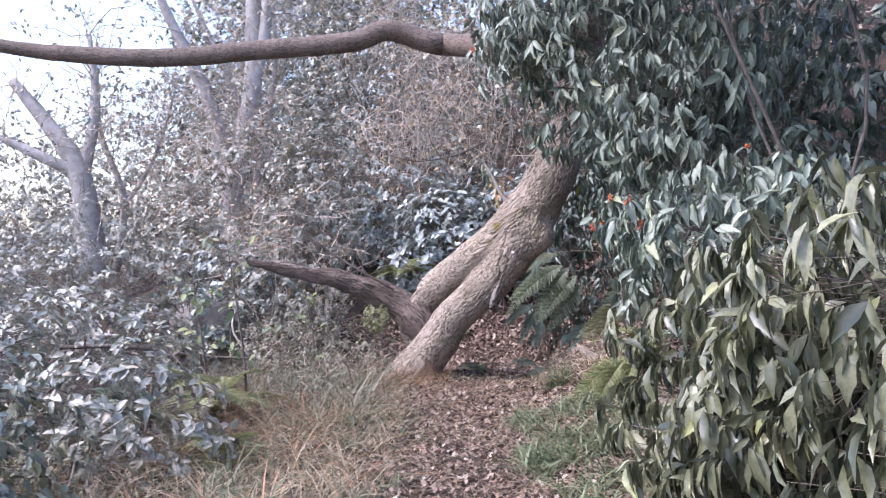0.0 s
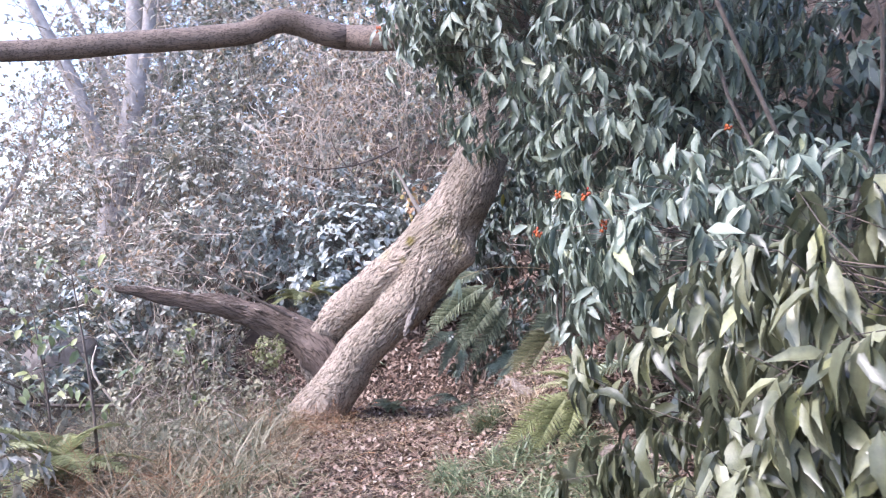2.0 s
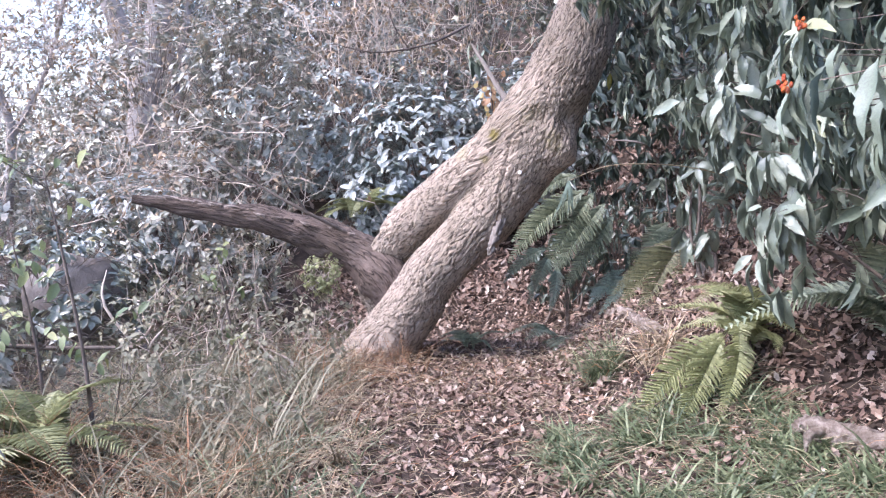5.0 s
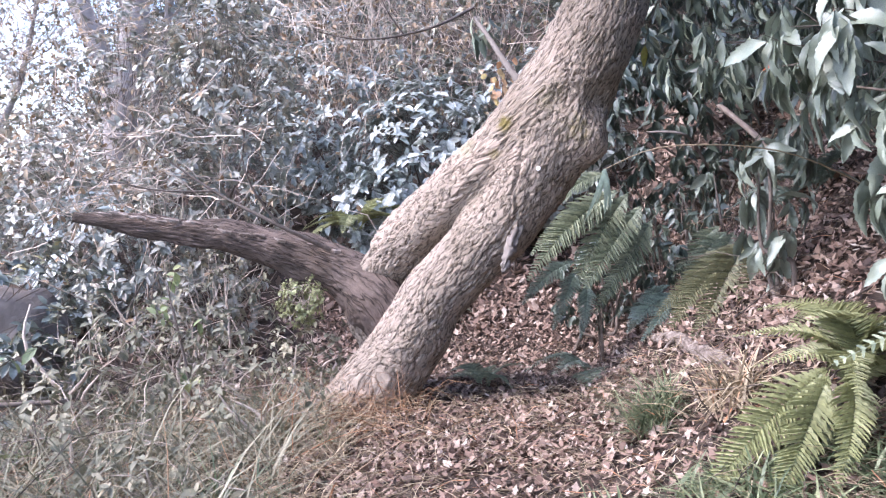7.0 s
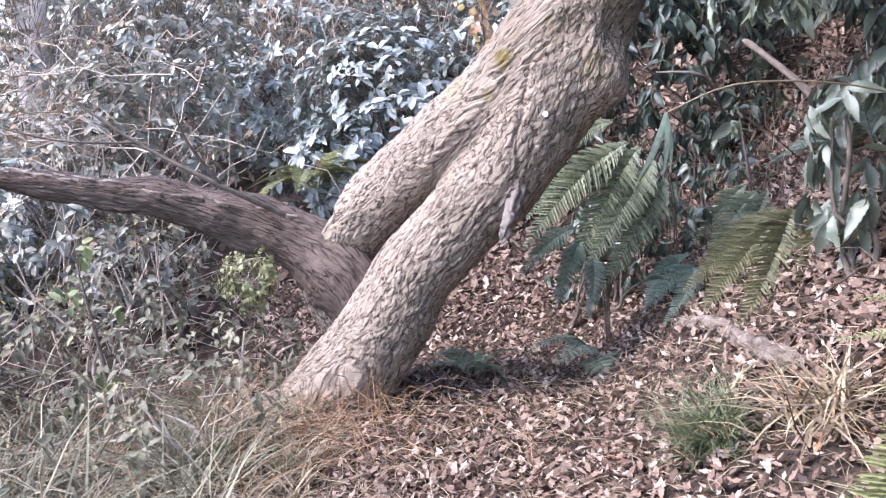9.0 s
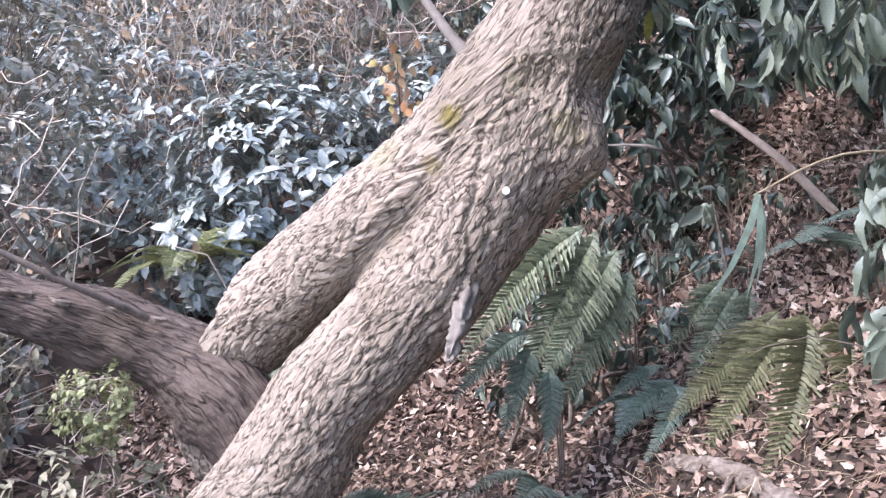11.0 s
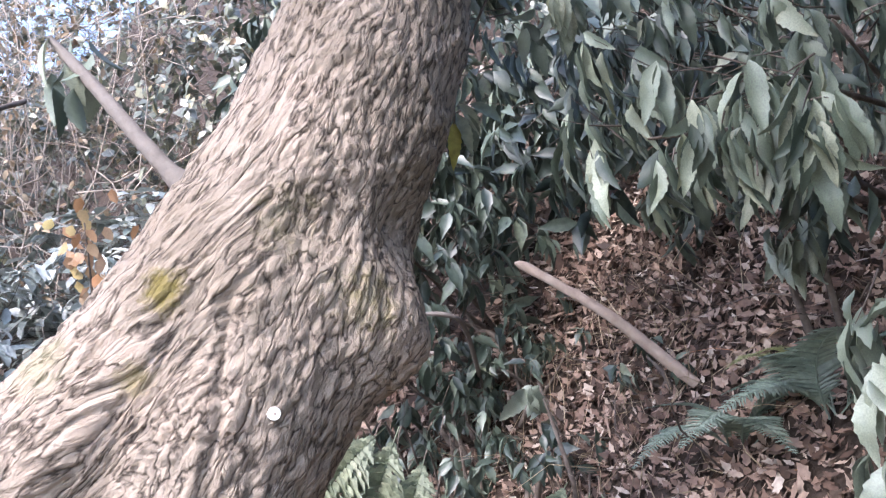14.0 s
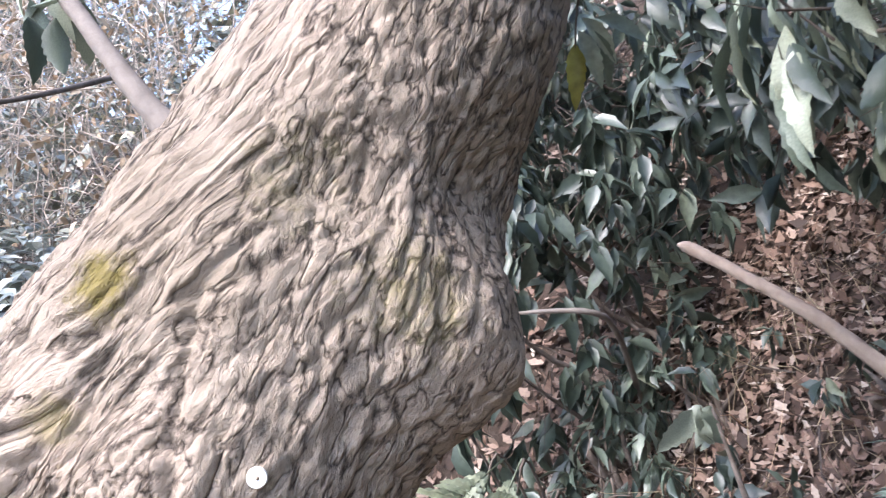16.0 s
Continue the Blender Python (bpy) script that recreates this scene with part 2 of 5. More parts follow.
RUSSET = leaf_material("russet_stalk", [(0, (0.15, 0.075, 0.042)), (0.5, (0.31, 0.165, 0.088)), (1, (0.46, 0.35, 0.23))], 0.6, 0.3, 0.1)


# ---- mesh helpers ----
R = np.random.RandomState(7)


def unit(v):
    return v / np.maximum(np.linalg.norm(v, axis=-1, keepdims=True), 1e-9)


def mesh_of(name, verts, faces, mat, smooth=True, uv=None):
    """A mesh of faces that all have the same number of corners."""
    verts, faces = np.asarray(verts, np.float32), np.asarray(faces, np.int32)
    me = bpy.data.meshes.new(name)
    k = faces.shape[1]
    me.vertices.add(len(verts))
    me.vertices.foreach_set("co", verts.ravel())
    me.loops.add(faces.size)
    me.loops.foreach_set("vertex_index", faces.ravel())
    me.polygons.add(len(faces))
    me.polygons.foreach_set("loop_start", np.arange(0, faces.size, k, dtype=np.int32))
    if uv is not None:
        layer = me.uv_layers.new(name="UVMap")
        layer.data.foreach_set("uv", np.asarray(uv, np.float32)[faces.ravel()].ravel())
    me.update(calc_edges=True)
    me.validate()
    me.polygons.foreach_set("use_smooth", np.full(len(faces), smooth))
    me.materials.append(mat)
    return me


def child(name, data, parent, label="", kind=""):
    ob = new(name, data)
    ob.parent = parent
    return tagged(ob, label=label, kind=kind)


def thing(name, place, label, category, group="", kind=""):
    ob = new(name)
    ob.empty_display_size = 0.1
    ob.location = place
    return tagged(ob, label, category, group, kind)


def join(parts):
    vs, fs, k = [], [], 0
    for v, f in parts:
        vs.append(v)
        fs.append(np.asarray(f) + k)
        k += len(v)
    return np.concatenate(vs), np.concatenate(fs)


def curve_points(pts, radii, steps):
    """A smooth line through the points, with its radii."""
    p = np.asarray(pts, float)
    r = np.asarray(radii, float)
    out, rad = [], []
    for i in range(len(p) - 1):
        a, b, c, d = p[max(i - 1, 0)], p[i], p[i + 1], p[min(i + 2, len(p) - 1)]
        for s in range(steps):
            t = s / steps
            out.append(0.5 * (2 * b + (c - a) * t + (2 * a - 5 * b + 4 * c - d) * t * t + (3 * b - a - 3 * c + d) * t ** 3))
            rad.append(r[i] + (r[i + 1] - r[i]) * (t * t * (3 - 2 * t)))
    out.append(p[-1])
    rad.append(r[-1])
    return np.array(out), np.array(rad)


def tube(pts, radii, sides=6, steps=4, caps=True):
    p, r = curve_points(pts, radii, steps)
    d = unit(np.gradient(p, axis=0))
    up = np.array([0.0, -1.0, 0.0]) if abs(d[:, 1]).mean() < 0.8 else np.array([0.0, 0.0, 1.0])
    a = unit(np.cross(d, up))
    b = np.cross(a, d)
    ang = np.linspace(0, 2 * np.pi, sides, endpoint=False)
    ring = a[:, None] * np.cos(ang)[None, :, None] + b[:, None] * np.sin(ang)[None, :, None]
    v = p[:, None] + ring * r[:, None, None]
    m = len(p)
    i, j = np.meshgrid(np.arange(m - 1), np.arange(sides), indexing="ij")
    k = (j + 1) % sides
    f = np.stack([i * sides + j, i * sides + k, (i + 1) * sides + k, (i + 1) * sides + j], -1).reshape(-1, 4)
    v = v.reshape(-1, 3)
    if caps:
        v = np.concatenate([v, p[:1], p[-1:]])
        c0, c1 = m * sides, m * sides + 1
        j = np.arange(0, sides, 2)
        lo = np.stack([np.full(len(j), c0), (j + 2) % sides, (j + 1) % sides, j], -1)
        top = (m - 1) * sides
        hi = np.stack([np.full(len(j), c1), top + j, top + (j + 1) % sides, top + (j + 2) % sides], -1)
        f = np.concatenate([f, lo, hi])
    return v, f


def leaf_shape(kind):
    """A leaf of length 1 along y, half width 1 along x, its normal z: corners and four-cornered faces."""
    flat = kind in ("grass", "dead", "blade", "small")
    if kind == "toothed":
        ys, ws = np.array([0.0, 0.3, 0.62, 0.68, 1.0]), np.array([0.04, 0.98, 0.96, 0.68, 0.01])
    elif kind == "serrate":
        ys = np.array([0.0, 0.1, 0.22, 0.33, 0.36, 0.47, 0.5, 0.6, 0.63, 0.73, 0.76, 0.86, 1.0])
        ws = np.array([0.04, 0.42, 0.8, 1.0, 0.9, 1.05, 0.9, 0.97, 0.78, 0.78, 0.55, 0.45, 0.01])
    elif kind == "broad":
        ys, ws = np.array([0.0, 0.3, 0.72, 1.0]), np.array([0.06, 0.95, 0.8, 0.02])
    elif kind == "blade":
        ys, ws = np.array([0.0, 0.25, 0.6, 1.0]), np.array([0.7, 1.0, 0.75, 0.03])
    elif kind == "dead":
        ys, ws = np.array([0.0, 0.2, 0.36, 0.5, 0.68, 1.0]), np.array([0.1, 0.75, 0.6, 1.0, 0.55, 0.05])
    elif kind == "grass":
        ys, ws = np.array([0.0, 0.35, 0.7, 1.0]), np.array([0.8, 1.0, 0.7, 0.05])
    elif kind == "pinna":
        ys = np.array([0.0, 0.16, 0.3, 0.46, 0.6, 0.78, 1.0])
        ws = np.array([0.5, 1.0, 0.55, 0.9, 0.45, 0.6, 0.03])
    else:
        ys, ws = np.array([0.0, 0.5, 1.0]), np.array([0.1, 1.0, 0.05])
    bend = -{"grass": 0.75, "pinna": 0.12, "dead": -0.3}.get(kind, 0.28) * ys ** 2
    v, f = [], []
    for y, w, z in zip(ys, ws, bend):
        v += [(-w, y, z + 0.09 * w), (w, y, z + 0.09 * w)] if flat else [(-w, y, z + 0.09 * w), (0, y, z), (w, y, z + 0.09 * w)]
    for i in range(len(ys) - 1):
        if flat:
            f.append((2 * i, 2 * i + 1, 2 * i + 3, 2 * i + 2))
        else:
            a = 3 * i
            f += [(a, a + 1, a + 4, a + 3), (a + 1, a + 2, a + 5, a + 4)]
    return np.array(v), np.array(f)


SHAPES = {k: leaf_shape(k) for k in ("toothed", "serrate", "broad", "blade", "small", "grass", "pinna", "dead")}


def leaves(kind, place, along, face, length, width):
    """Many leaves in one mesh's worth of corners and faces."""
    tv, tf = SHAPES[kind]
    along = unit(along)
    side = unit(np.cross(along, face))
    nrm = np.cross(side, along)
    n = len(place)
    length, width = np.broadcast_to(length, n), np.broadcast_to(width, n)
    v = (place[:, None] + side[:, None] * (tv[None, :, 0] * width[:, None])[..., None]
         + along[:, None] * (tv[None, :, 1] * length[:, None])[..., None]
         + nrm[:, None] * (tv[None, :, 2] * length[:, None])[..., None])
    f = tf[None] + (np.arange(n) * len(tv))[:, None, None]
    return v.reshape(-1, 3), f.reshape(-1, 4)


def rand_dirs(n):
    return unit(R.normal(size=(n, 3)))


def strands(start, way, length, radius, wobble=0.25, sides=3, seg=4, sag=0.0):
    """Many thin twigs."""
    n = len(start)
    t = np.linspace(0, 1, seg + 1)
    way = unit(way)
    side = unit(np.cross(way, rand_dirs(n)))
    other = np.cross(way, side)
    L = np.broadcast_to(length, n)
    off = np.cumsum(R.normal(size=(n, seg + 1, 2)) * wobble / seg, axis=1)
    off[:, 0] = 0
    p = start[:, None] + way[:, None] * (t[None] * L[:, None])[..., None]
    p = p + (side[:, None] * off[..., :1] + other[:, None] * off[..., 1:]) * L[:, None, None]
    p[..., 2] -= sag * (t[None] ** 2) * L[:, None]
    rad = np.broadcast_to(radius, n)[:, None] * (1 - 0.75 * t[None])
    ang = np.linspace(0, 2 * np.pi, sides, endpoint=False)
    v = (p[:, :, None] + (side[:, None, None] * np.cos(ang)[None, None, :, None]
         + other[:, None, None] * np.sin(ang)[None, None, :, None]) * rad[:, :, None, None])
    i, j = np.meshgrid(np.arange(seg), np.arange(sides), indexing="ij")
    k = (j + 1) % sides
    tf = np.stack([i * sides + j, i * sides + k, (i + 1) * sides + k, (i + 1) * sides + j], -1).reshape(-1, 4)
    f = tf[None] + (np.arange(n) * (seg + 1) * sides)[:, None, None]
    return v.reshape(-1, 3), f.reshape(-1, 4), p


# ---- the lie of the land ----
def path_x(y):
    return 0.25 + 0.13 * np.clip(y - 7.5, 0, 6)


def wave(x, y):
    return (np.sin(x * 1.7 + y * 0.6) * np.cos(y * 1.3 - x * 0.4) * 0.5 + np.sin(x * 4.1 - y * 2.9) * 0.22
            + np.sin(x * 7.3 + y * 8.1 + 1.0) * 0.1)


def ground_z(x, y):
    x, y = np.asarray(x, float), np.asarray(y, float)
    right = np.clip(x - path_x(y) - 0.35, 0, 5.5)
    bank = 1.05 * right ** 2 / (right + 0.3) * (0.3 + 0.7 * np.clip((y - 7.8) / 2.4, 0, 1))
    back = np.clip(y - 11.4, 0, 26)
    steep = 0.07 + 0.33 * np.clip((x + 6.5) / 4.5, 0, 1)
    hill = steep * back ** 2 / (back + 0.8)
    left = -0.03 * np.clip(-x - 1.0, 0, 12)
    off = np.clip(np.abs(x - path_x(y)) - 0.3, 0, 1)
    return bank + hill + left + 0.05 * wave(x, y) * (0.3 + off)


xs = np.concatenate([np.linspace(-70, -9, 26), np.linspace(-8.6, 6.5, 152), np.linspace(7, 70, 26)])
ys = np.concatenate([np.linspace(-60, -3.3, 20), np.linspace(-3, 16, 190), np.linspace(16.3, 90, 40)])
gx, gy = np.meshgrid(xs, ys, indexing="ij")
gv = np.stack([gx, gy, ground_z(gx, gy)], -1).reshape(-1, 3)
i, j = np.meshgrid(np.arange(len(xs) - 1), np.arange(len(ys) - 1), indexing="ij")
w = len(ys)
gf = np.stack([i * w + j, (i + 1) * w + j, (i + 1) * w + j + 1, i * w + j + 1], -1).reshape(-1, 4)
tagged(new("ground", mesh_of("ground", gv, gf, SOIL)), "brown woodland soil under dead leaves beside a narrow path", "ground", kind="structure")
hx, hy = np.meshgrid(np.linspace(-2500, 2500, 9), np.linspace(-2500, 2500, 9), indexing="ij")
i, j = np.meshgrid(np.arange(8), np.arange(8), indexing="ij")
hf = np.stack([i * 9 + j, (i + 1) * 9 + j, (i + 1) * 9 + j + 1, i * 9 + j + 1], -1).reshape(-1, 4)
hv = np.stack([hx, hy, np.full_like(hx, -2.6)], -1).reshape(-1, 3)
tagged(new("ground_far", mesh_of("ground_far", hv, hf, SOIL)), "bare ground reaching to the horizon", "ground", kind="structure")


# ---- the leaning tree ----
def stem(pts, radii, sides, rows, depth, squash=1.0, bulges=(), seed=0.0, lumps=0.05):
    """A tree stem with furrows in its surface; UV in metres round and along it."""
    p, r = curve_points(pts, radii, max(2, rows // (len(pts) - 1)))
    d = unit(np.gradient(p, axis=0))
    a = unit(np.cross(d, np.array([0.0, -1.0, 0.0])))
    b = np.cross(a, d)
    along = np.concatenate([[0], np.cumsum(np.linalg.norm(np.diff(p, axis=0), axis=1))])
    ang = np.linspace(0, 2 * np.pi, sides + 1)
    rmean = r.mean()
    v = np.empty((len(p), sides + 1, 3))
    for i in range(len(p)):
        for j in range(sides + 1):
            q = j % sides
            t = ang[q]
            cx, cy, cz = math.cos(t) * rmean, math.sin(t) * rmean, along[i] + seed
            g = noise.noise((cx * 5, cy * 5, cz * 3.5))
            sway = 0.5 * noise.noise((cx * 16, cy * 16, cz * 12))
            h1 = 1 - abs(noise.noise((cx * 36 + sway, cy * 36 + sway, cz * 9))) * 3.6
            h2 = 1 - abs(noise.noise((cx * 75 + sway, cy * 75, cz * 24 + 7))) * 3.0
            k = r[i] * (1 + lumps * g) - depth * max(h1, 0) * 0.75 - depth * max(h2, 0) * 0.35 + depth * 0.4
            n = a[i] * math.cos(t) + b[i] * math.sin(t) * squash
            v[i, j] = p[i] + n * k
    for (cx, cy, cz), size, push in bulges:
        c = np.array((cx, cy, cz))
        away = v - p[:, None]
        fall = np.exp(-((v - c) ** 2).sum(-1) / (size * size))
        v += unit(away) * (fall * push)[..., None]
    s = sides + 1
    i, j = np.meshgrid(np.arange(len(p) - 1), np.arange(sides), indexing="ij")
    f = np.stack([i * s + j, i * s + j + 1, (i + 1) * s + j + 1, (i + 1) * s + j], -1).reshape(-1, 4)
    uu, vv = np.meshgrid(ang * rmean, along)
    return v.reshape(-1, 3), f, np.stack([uu, vv], -1).reshape(-1, 2)


tree = thing("leaning_tree", (-0.2, 10.5, 0.0), "large leaning tree with furrowed grey-brown bark rising beside the path", "tree")


def stem_part(name, label, mat, origin=(-0.2, 10.5, 0.0), parent=tree, **kw):
    v, f, uv = stem(**kw)
    me = mesh_of(name, v, f, mat, uv=uv)
    ob = child(name, me, parent, label)
    ob.matrix_parent_inverse = Matrix.Translation(origin).inverted()
    return ob


def value_noise(p):
    """Smooth gradient noise at many places at once, about -0.7 to 0.7."""
    i = np.floor(p).astype(np.int64)
    f = p - i
    w = f * f * f * (f * (f * 6 - 15) + 10)
    total = np.zeros(len(p))
    for c in itertools.product((0, 1), repeat=3):
        q = i + np.array(c)
        h = (q[:, 0] * 73856093) ^ (q[:, 1] * 19349663) ^ (q[:, 2] * 83492791)
        h = (h * 2654435761) & 0xFFFFFFFF
        h = (h ^ (h >> 15)) * 2246822519 & 0xFFFFFFFF
        h = h ^ (h >> 13)
        g = np.stack([(h & 1023) / 511.5 - 1, (h >> 10 & 1023) / 511.5 - 1, (h >> 20 & 1023) / 511.5 - 1], -1)
        k = np.where(np.array(c) == 1, w, 1 - w).prod(1)
        total += k * (g * (f - np.array(c))).sum(1)
    return total


class Axis:
    """The middle line of a stem: how far places are from its skin, and where along and across it they lie."""

    def __init__(self, pts, radii, steps, start=0.0):
        self.p, self.r = curve_points(pts, radii, steps)
        self.s = start + np.concatenate([[0], np.cumsum(np.linalg.norm(np.diff(self.p, axis=0), axis=1))])
        d = unit(np.gradient(self.p, axis=0))
        self.a = unit(np.cross(d, np.array([0.0, -1.0, 0.0])))
        self.b = np.cross(self.a, d)

    def skin(self, q):
        best = np.full(len(q), 9.0)
        for k in range(len(self.p) - 1):
            a, d = self.p[k], self.p[k + 1] - self.p[k]
            t = np.clip((q - a) @ (d / (d @ d)), 0, 1)
            o = q - a - t[:, None] * d
            best = np.minimum(best, np.sqrt((o * o).sum(1)) - self.r[k] - (self.r[k + 1] - self.r[k]) * t)
        return best

    def lie(self, q, soft=0.17):
        """Two coordinates across the stem and one along it, even round its bends."""
        d = ((q[:, None] - self.p[None]) ** 2).sum(-1)
        w = np.exp((d.min(1, keepdims=True) - d) / (2 * soft * soft))
        w /= w.sum(1, keepdims=True)
        o = q - w @ self.p
        return np.stack([(o * (w @ self.a)).sum(1), (o * (w @ self.b)).sum(1), w @ self.s], -1)


def joined_skin(axes, q, soft):
    out = axes[0].skin(q)
    for ax in axes[1:]:
        d = ax.skin(q)
        h = np.clip(0.5 + 0.5 * (d - out) / soft, 0, 1)
        out = d + (out - d) * h - soft * h * (1 - h)
    return out


def slope(axes, q, soft, e=0.004):
    k = np.array([[1, -1, -1], [-1, -1, 1], [-1, 1, -1], [1, 1, 1]], float)
    vals = [joined_skin(axes, q + e * d, soft) for d in k]
    return sum(v[:, None] * d for v, d in zip(vals, k)) / (4 * e), sum(vals) / 4


def split_faces(v, f):
    """Each four-cornered face into four."""
    e = np.sort(np.stack([f, np.roll(f, -1, 1)], -1).reshape(-1, 2), 1)
    u, back = np.unique(e[:, 0] * len(v) + e[:, 1], return_inverse=True)
    mid = (v[u // len(v)] + v[u % len(v)]) / 2
    m = len(v) + back.reshape(-1, 4)
    c = len(v) + len(mid) + np.arange(len(f))
    out = np.concatenate([v, mid, v[f].mean(1)])
    return out, np.concatenate([np.stack([f[:, k], m[:, k], c, m[:, k - 1]], -1) for k in range(4)])


def joined_trunk(axes, soft, step, low, high, lean):
    """One skin round several stems that grow together, as a grid of four-cornered faces."""
    n = np.ceil((np.array(high) - np.array(low)) / step).astype(int) + 1
    g = np.stack(np.meshgrid(*[low[k] + step * np.arange(n[k]) for k in range(3)], indexing="ij"), -1).reshape(-1, 3)
    g[:, 0] += lean * g[:, 2]
    inside = (joined_skin(axes, g, soft) < 0).reshape(n)
    g = g.reshape(*n, 3)
    faces = []
    m = n - 1
    cell = np.arange(m.prod()).reshape(m)
    for k in range(3):
        i, j = [q for q in range(3) if q != k]
        lo, hi = [slice(None)] * 3, [slice(None)] * 3
        lo[k], hi[k] = slice(0, -1), slice(1, None)
        change = inside[tuple(lo)].astype(int) - inside[tuple(hi)].astype(int)
        at = np.argwhere(change != 0)
        sign = change[tuple(at.T)]
        ok = (at[:, i] > 0) & (at[:, j] > 0) & (at[:, i] < m[i]) & (at[:, j] < m[j])
        at, sign = at[ok], sign[ok]
        quad = []
        for di, dj in ((-1, -1), (0, -1), (0, 0), (-1, 0)):
            q = at.copy()
            q[:, i] += di
            q[:, j] += dj
            quad.append(cell[tuple(q.T)])
        quad = np.stack(quad, -1)
        turn = sign > 0 if k != 1 else sign < 0
        faces.append(np.where(turn[:, None], quad, quad[:, ::-1]))
    f = np.concatenate(faces)
    ids, f = np.unique(f, return_inverse=True)
    f = f.reshape(-1, 4)
    c = np.stack(np.unravel_index(ids, m), -1)
    v = (g[tuple(c.T)] + g[tuple((c + 1).T)]) / 2
    for turns in (4, 2, 1):
        for _ in range(turns):
            d, s = slope(axes, v, soft)
            v = v - unit(d) * np.clip(s, -0.02, 0.02)[:, None]
        if turns > 1:
            v, f = split_faces(v, f)
    return v, f, unit(d)


main_axis = Axis([(-0.60, 10.5, -0.14), (-0.29, 10.5, 0.09), (-0.04, 10.5, 0.38), (0.13, 10.5, 0.67), (0.335, 10.5, 0.893),
                  (0.595, 10.52, 1.18), (0.79, 10.55, 1.51), (0.94, 10.58, 1.80), (1.105, 10.6, 2.15), (1.275, 10.62, 2.52), (1.44, 10.7, 3.1), (1.6, 10.8, 3.9)],
                 [0.14, 0.235, 0.23, 0.215, 0.21, 0.235, 0.28, 0.30, 0.285, 0.262, 0.225, 0.18], 4)
second_axis = Axis([(-0.16, 10.84, -0.12), (-0.22, 10.86, 0.25), (-0.34, 10.9, 0.55), (-0.33, 10.92, 0.75), (-0.17, 10.9, 0.90), (0.04, 10.84, 1.10), (0.30, 10.68, 1.345), (0.55, 10.56, 1.575), (0.79, 10.56, 1.88), (1.04, 10.6, 2.25)],
                   [0.13, 0.13, 0.15, 0.18, 0.20, 0.205, 0.195, 0.19, 0.185, 0.13], 4, 0.35)
root_axis = Axis([(-0.02, 10.46, 0.36), (-0.22, 10.41, 0.18), (-0.46, 10.37, 0.07), (-0.72, 10.33, 0.0), (-1.0, 10.29, -0.10)], [0.12, 0.14, 0.11, 0.075, 0.03], 4, 0.2)
stems = [main_axis, second_axis, root_axis]
tv, tf, tn = joined_trunk(stems, 0.055, 0.027, (-0.85, 9.95, -0.2), (0.62, 11.25, 3.65), 0.55)
# the knob, the swelling above the fork and the hollow between them
for centre, size, push in [((1.19, 10.36, 1.575), 0.15, 0.15), ((0.66, 10.38, 1.77), 0.13, 0.02), ((0.93, 10.3, 1.88), 0.10, -0.05), ((1.2, 10.33, 1.88), 0.12, -0.05)]:
    fall = np.exp(-((tv - np.array(centre)) ** 2).sum(1) / (size * size))
    tv = tv + tn * (fall * push)[:, None]
share = np.stack([np.exp(-np.clip(ax.skin(tv), -0.3, 0.3) / 0.03) for ax in stems], -1)
share /= share.sum(1, keepdims=True)
lay = sum(share[:, k:k + 1] * stems[k].lie(tv) for k in range(3))
sway = 0.6 * np.stack([value_noise(lay * np.array([13, 13, 11]) + 9.7 * k) for k in range(3)], -1)
lump = value_noise(tv * 4.5)
deep = np.clip(1 - np.abs(value_noise(lay * np.array([21, 21, 10.5]) + sway)) * 5.0, 0, 1)
fine_furrow = np.clip(1 - np.abs(value_noise(lay * np.array([48, 48, 27.0]) + sway + 7.3)) * 4.0, 0, 1)
plate = value_noise(lay * np.array([38, 38, 27.0]) + 3.1)
height = 0.02 * lump - 0.008 * deep - 0.0045 * fine_furrow + 0.006 * plate
# a long fissure running down the face below the fork
fissure = np.array([(0.72, 1.72), (0.69, 1.575), (0.666, 1.453), (0.64, 1.30), (0.655, 1.18), (0.575, 1.07), (0.47, 0.95)])
gap = np.full(len(tv), 9.0)
xz = tv[:, [0, 2]] + 0.035 * sway[:, :2]
for a, b in zip(fissure[:-1], fissure[1:]):
    d = b - a
    t = np.clip((xz - a) @ d / (d @ d), 0, 1)
    gap = np.minimum(gap, np.linalg.norm(xz - a - t[:, None] * d, axis=1))
height -= np.where(tn[:, 1] < -0.2, 0.010 * np.exp(-(gap / 0.008) ** 2) - 0.005 * np.exp(-((gap - 0.035) / 0.02) ** 2), 0)
tv = tv + tn * height[:, None]
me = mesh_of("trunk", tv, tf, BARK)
me.attributes.new("bark", "FLOAT_VECTOR", "POINT").data.foreach_set("vector", lay.astype(np.float32).ravel())
ob = child("trunk", me, tree)
ob.matrix_parent_inverse = Matrix.Translation((-0.2, 10.5, 0.0)).inverted()
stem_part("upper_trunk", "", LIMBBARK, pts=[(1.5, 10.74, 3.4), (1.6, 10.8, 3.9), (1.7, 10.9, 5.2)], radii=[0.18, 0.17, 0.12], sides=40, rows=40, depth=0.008)
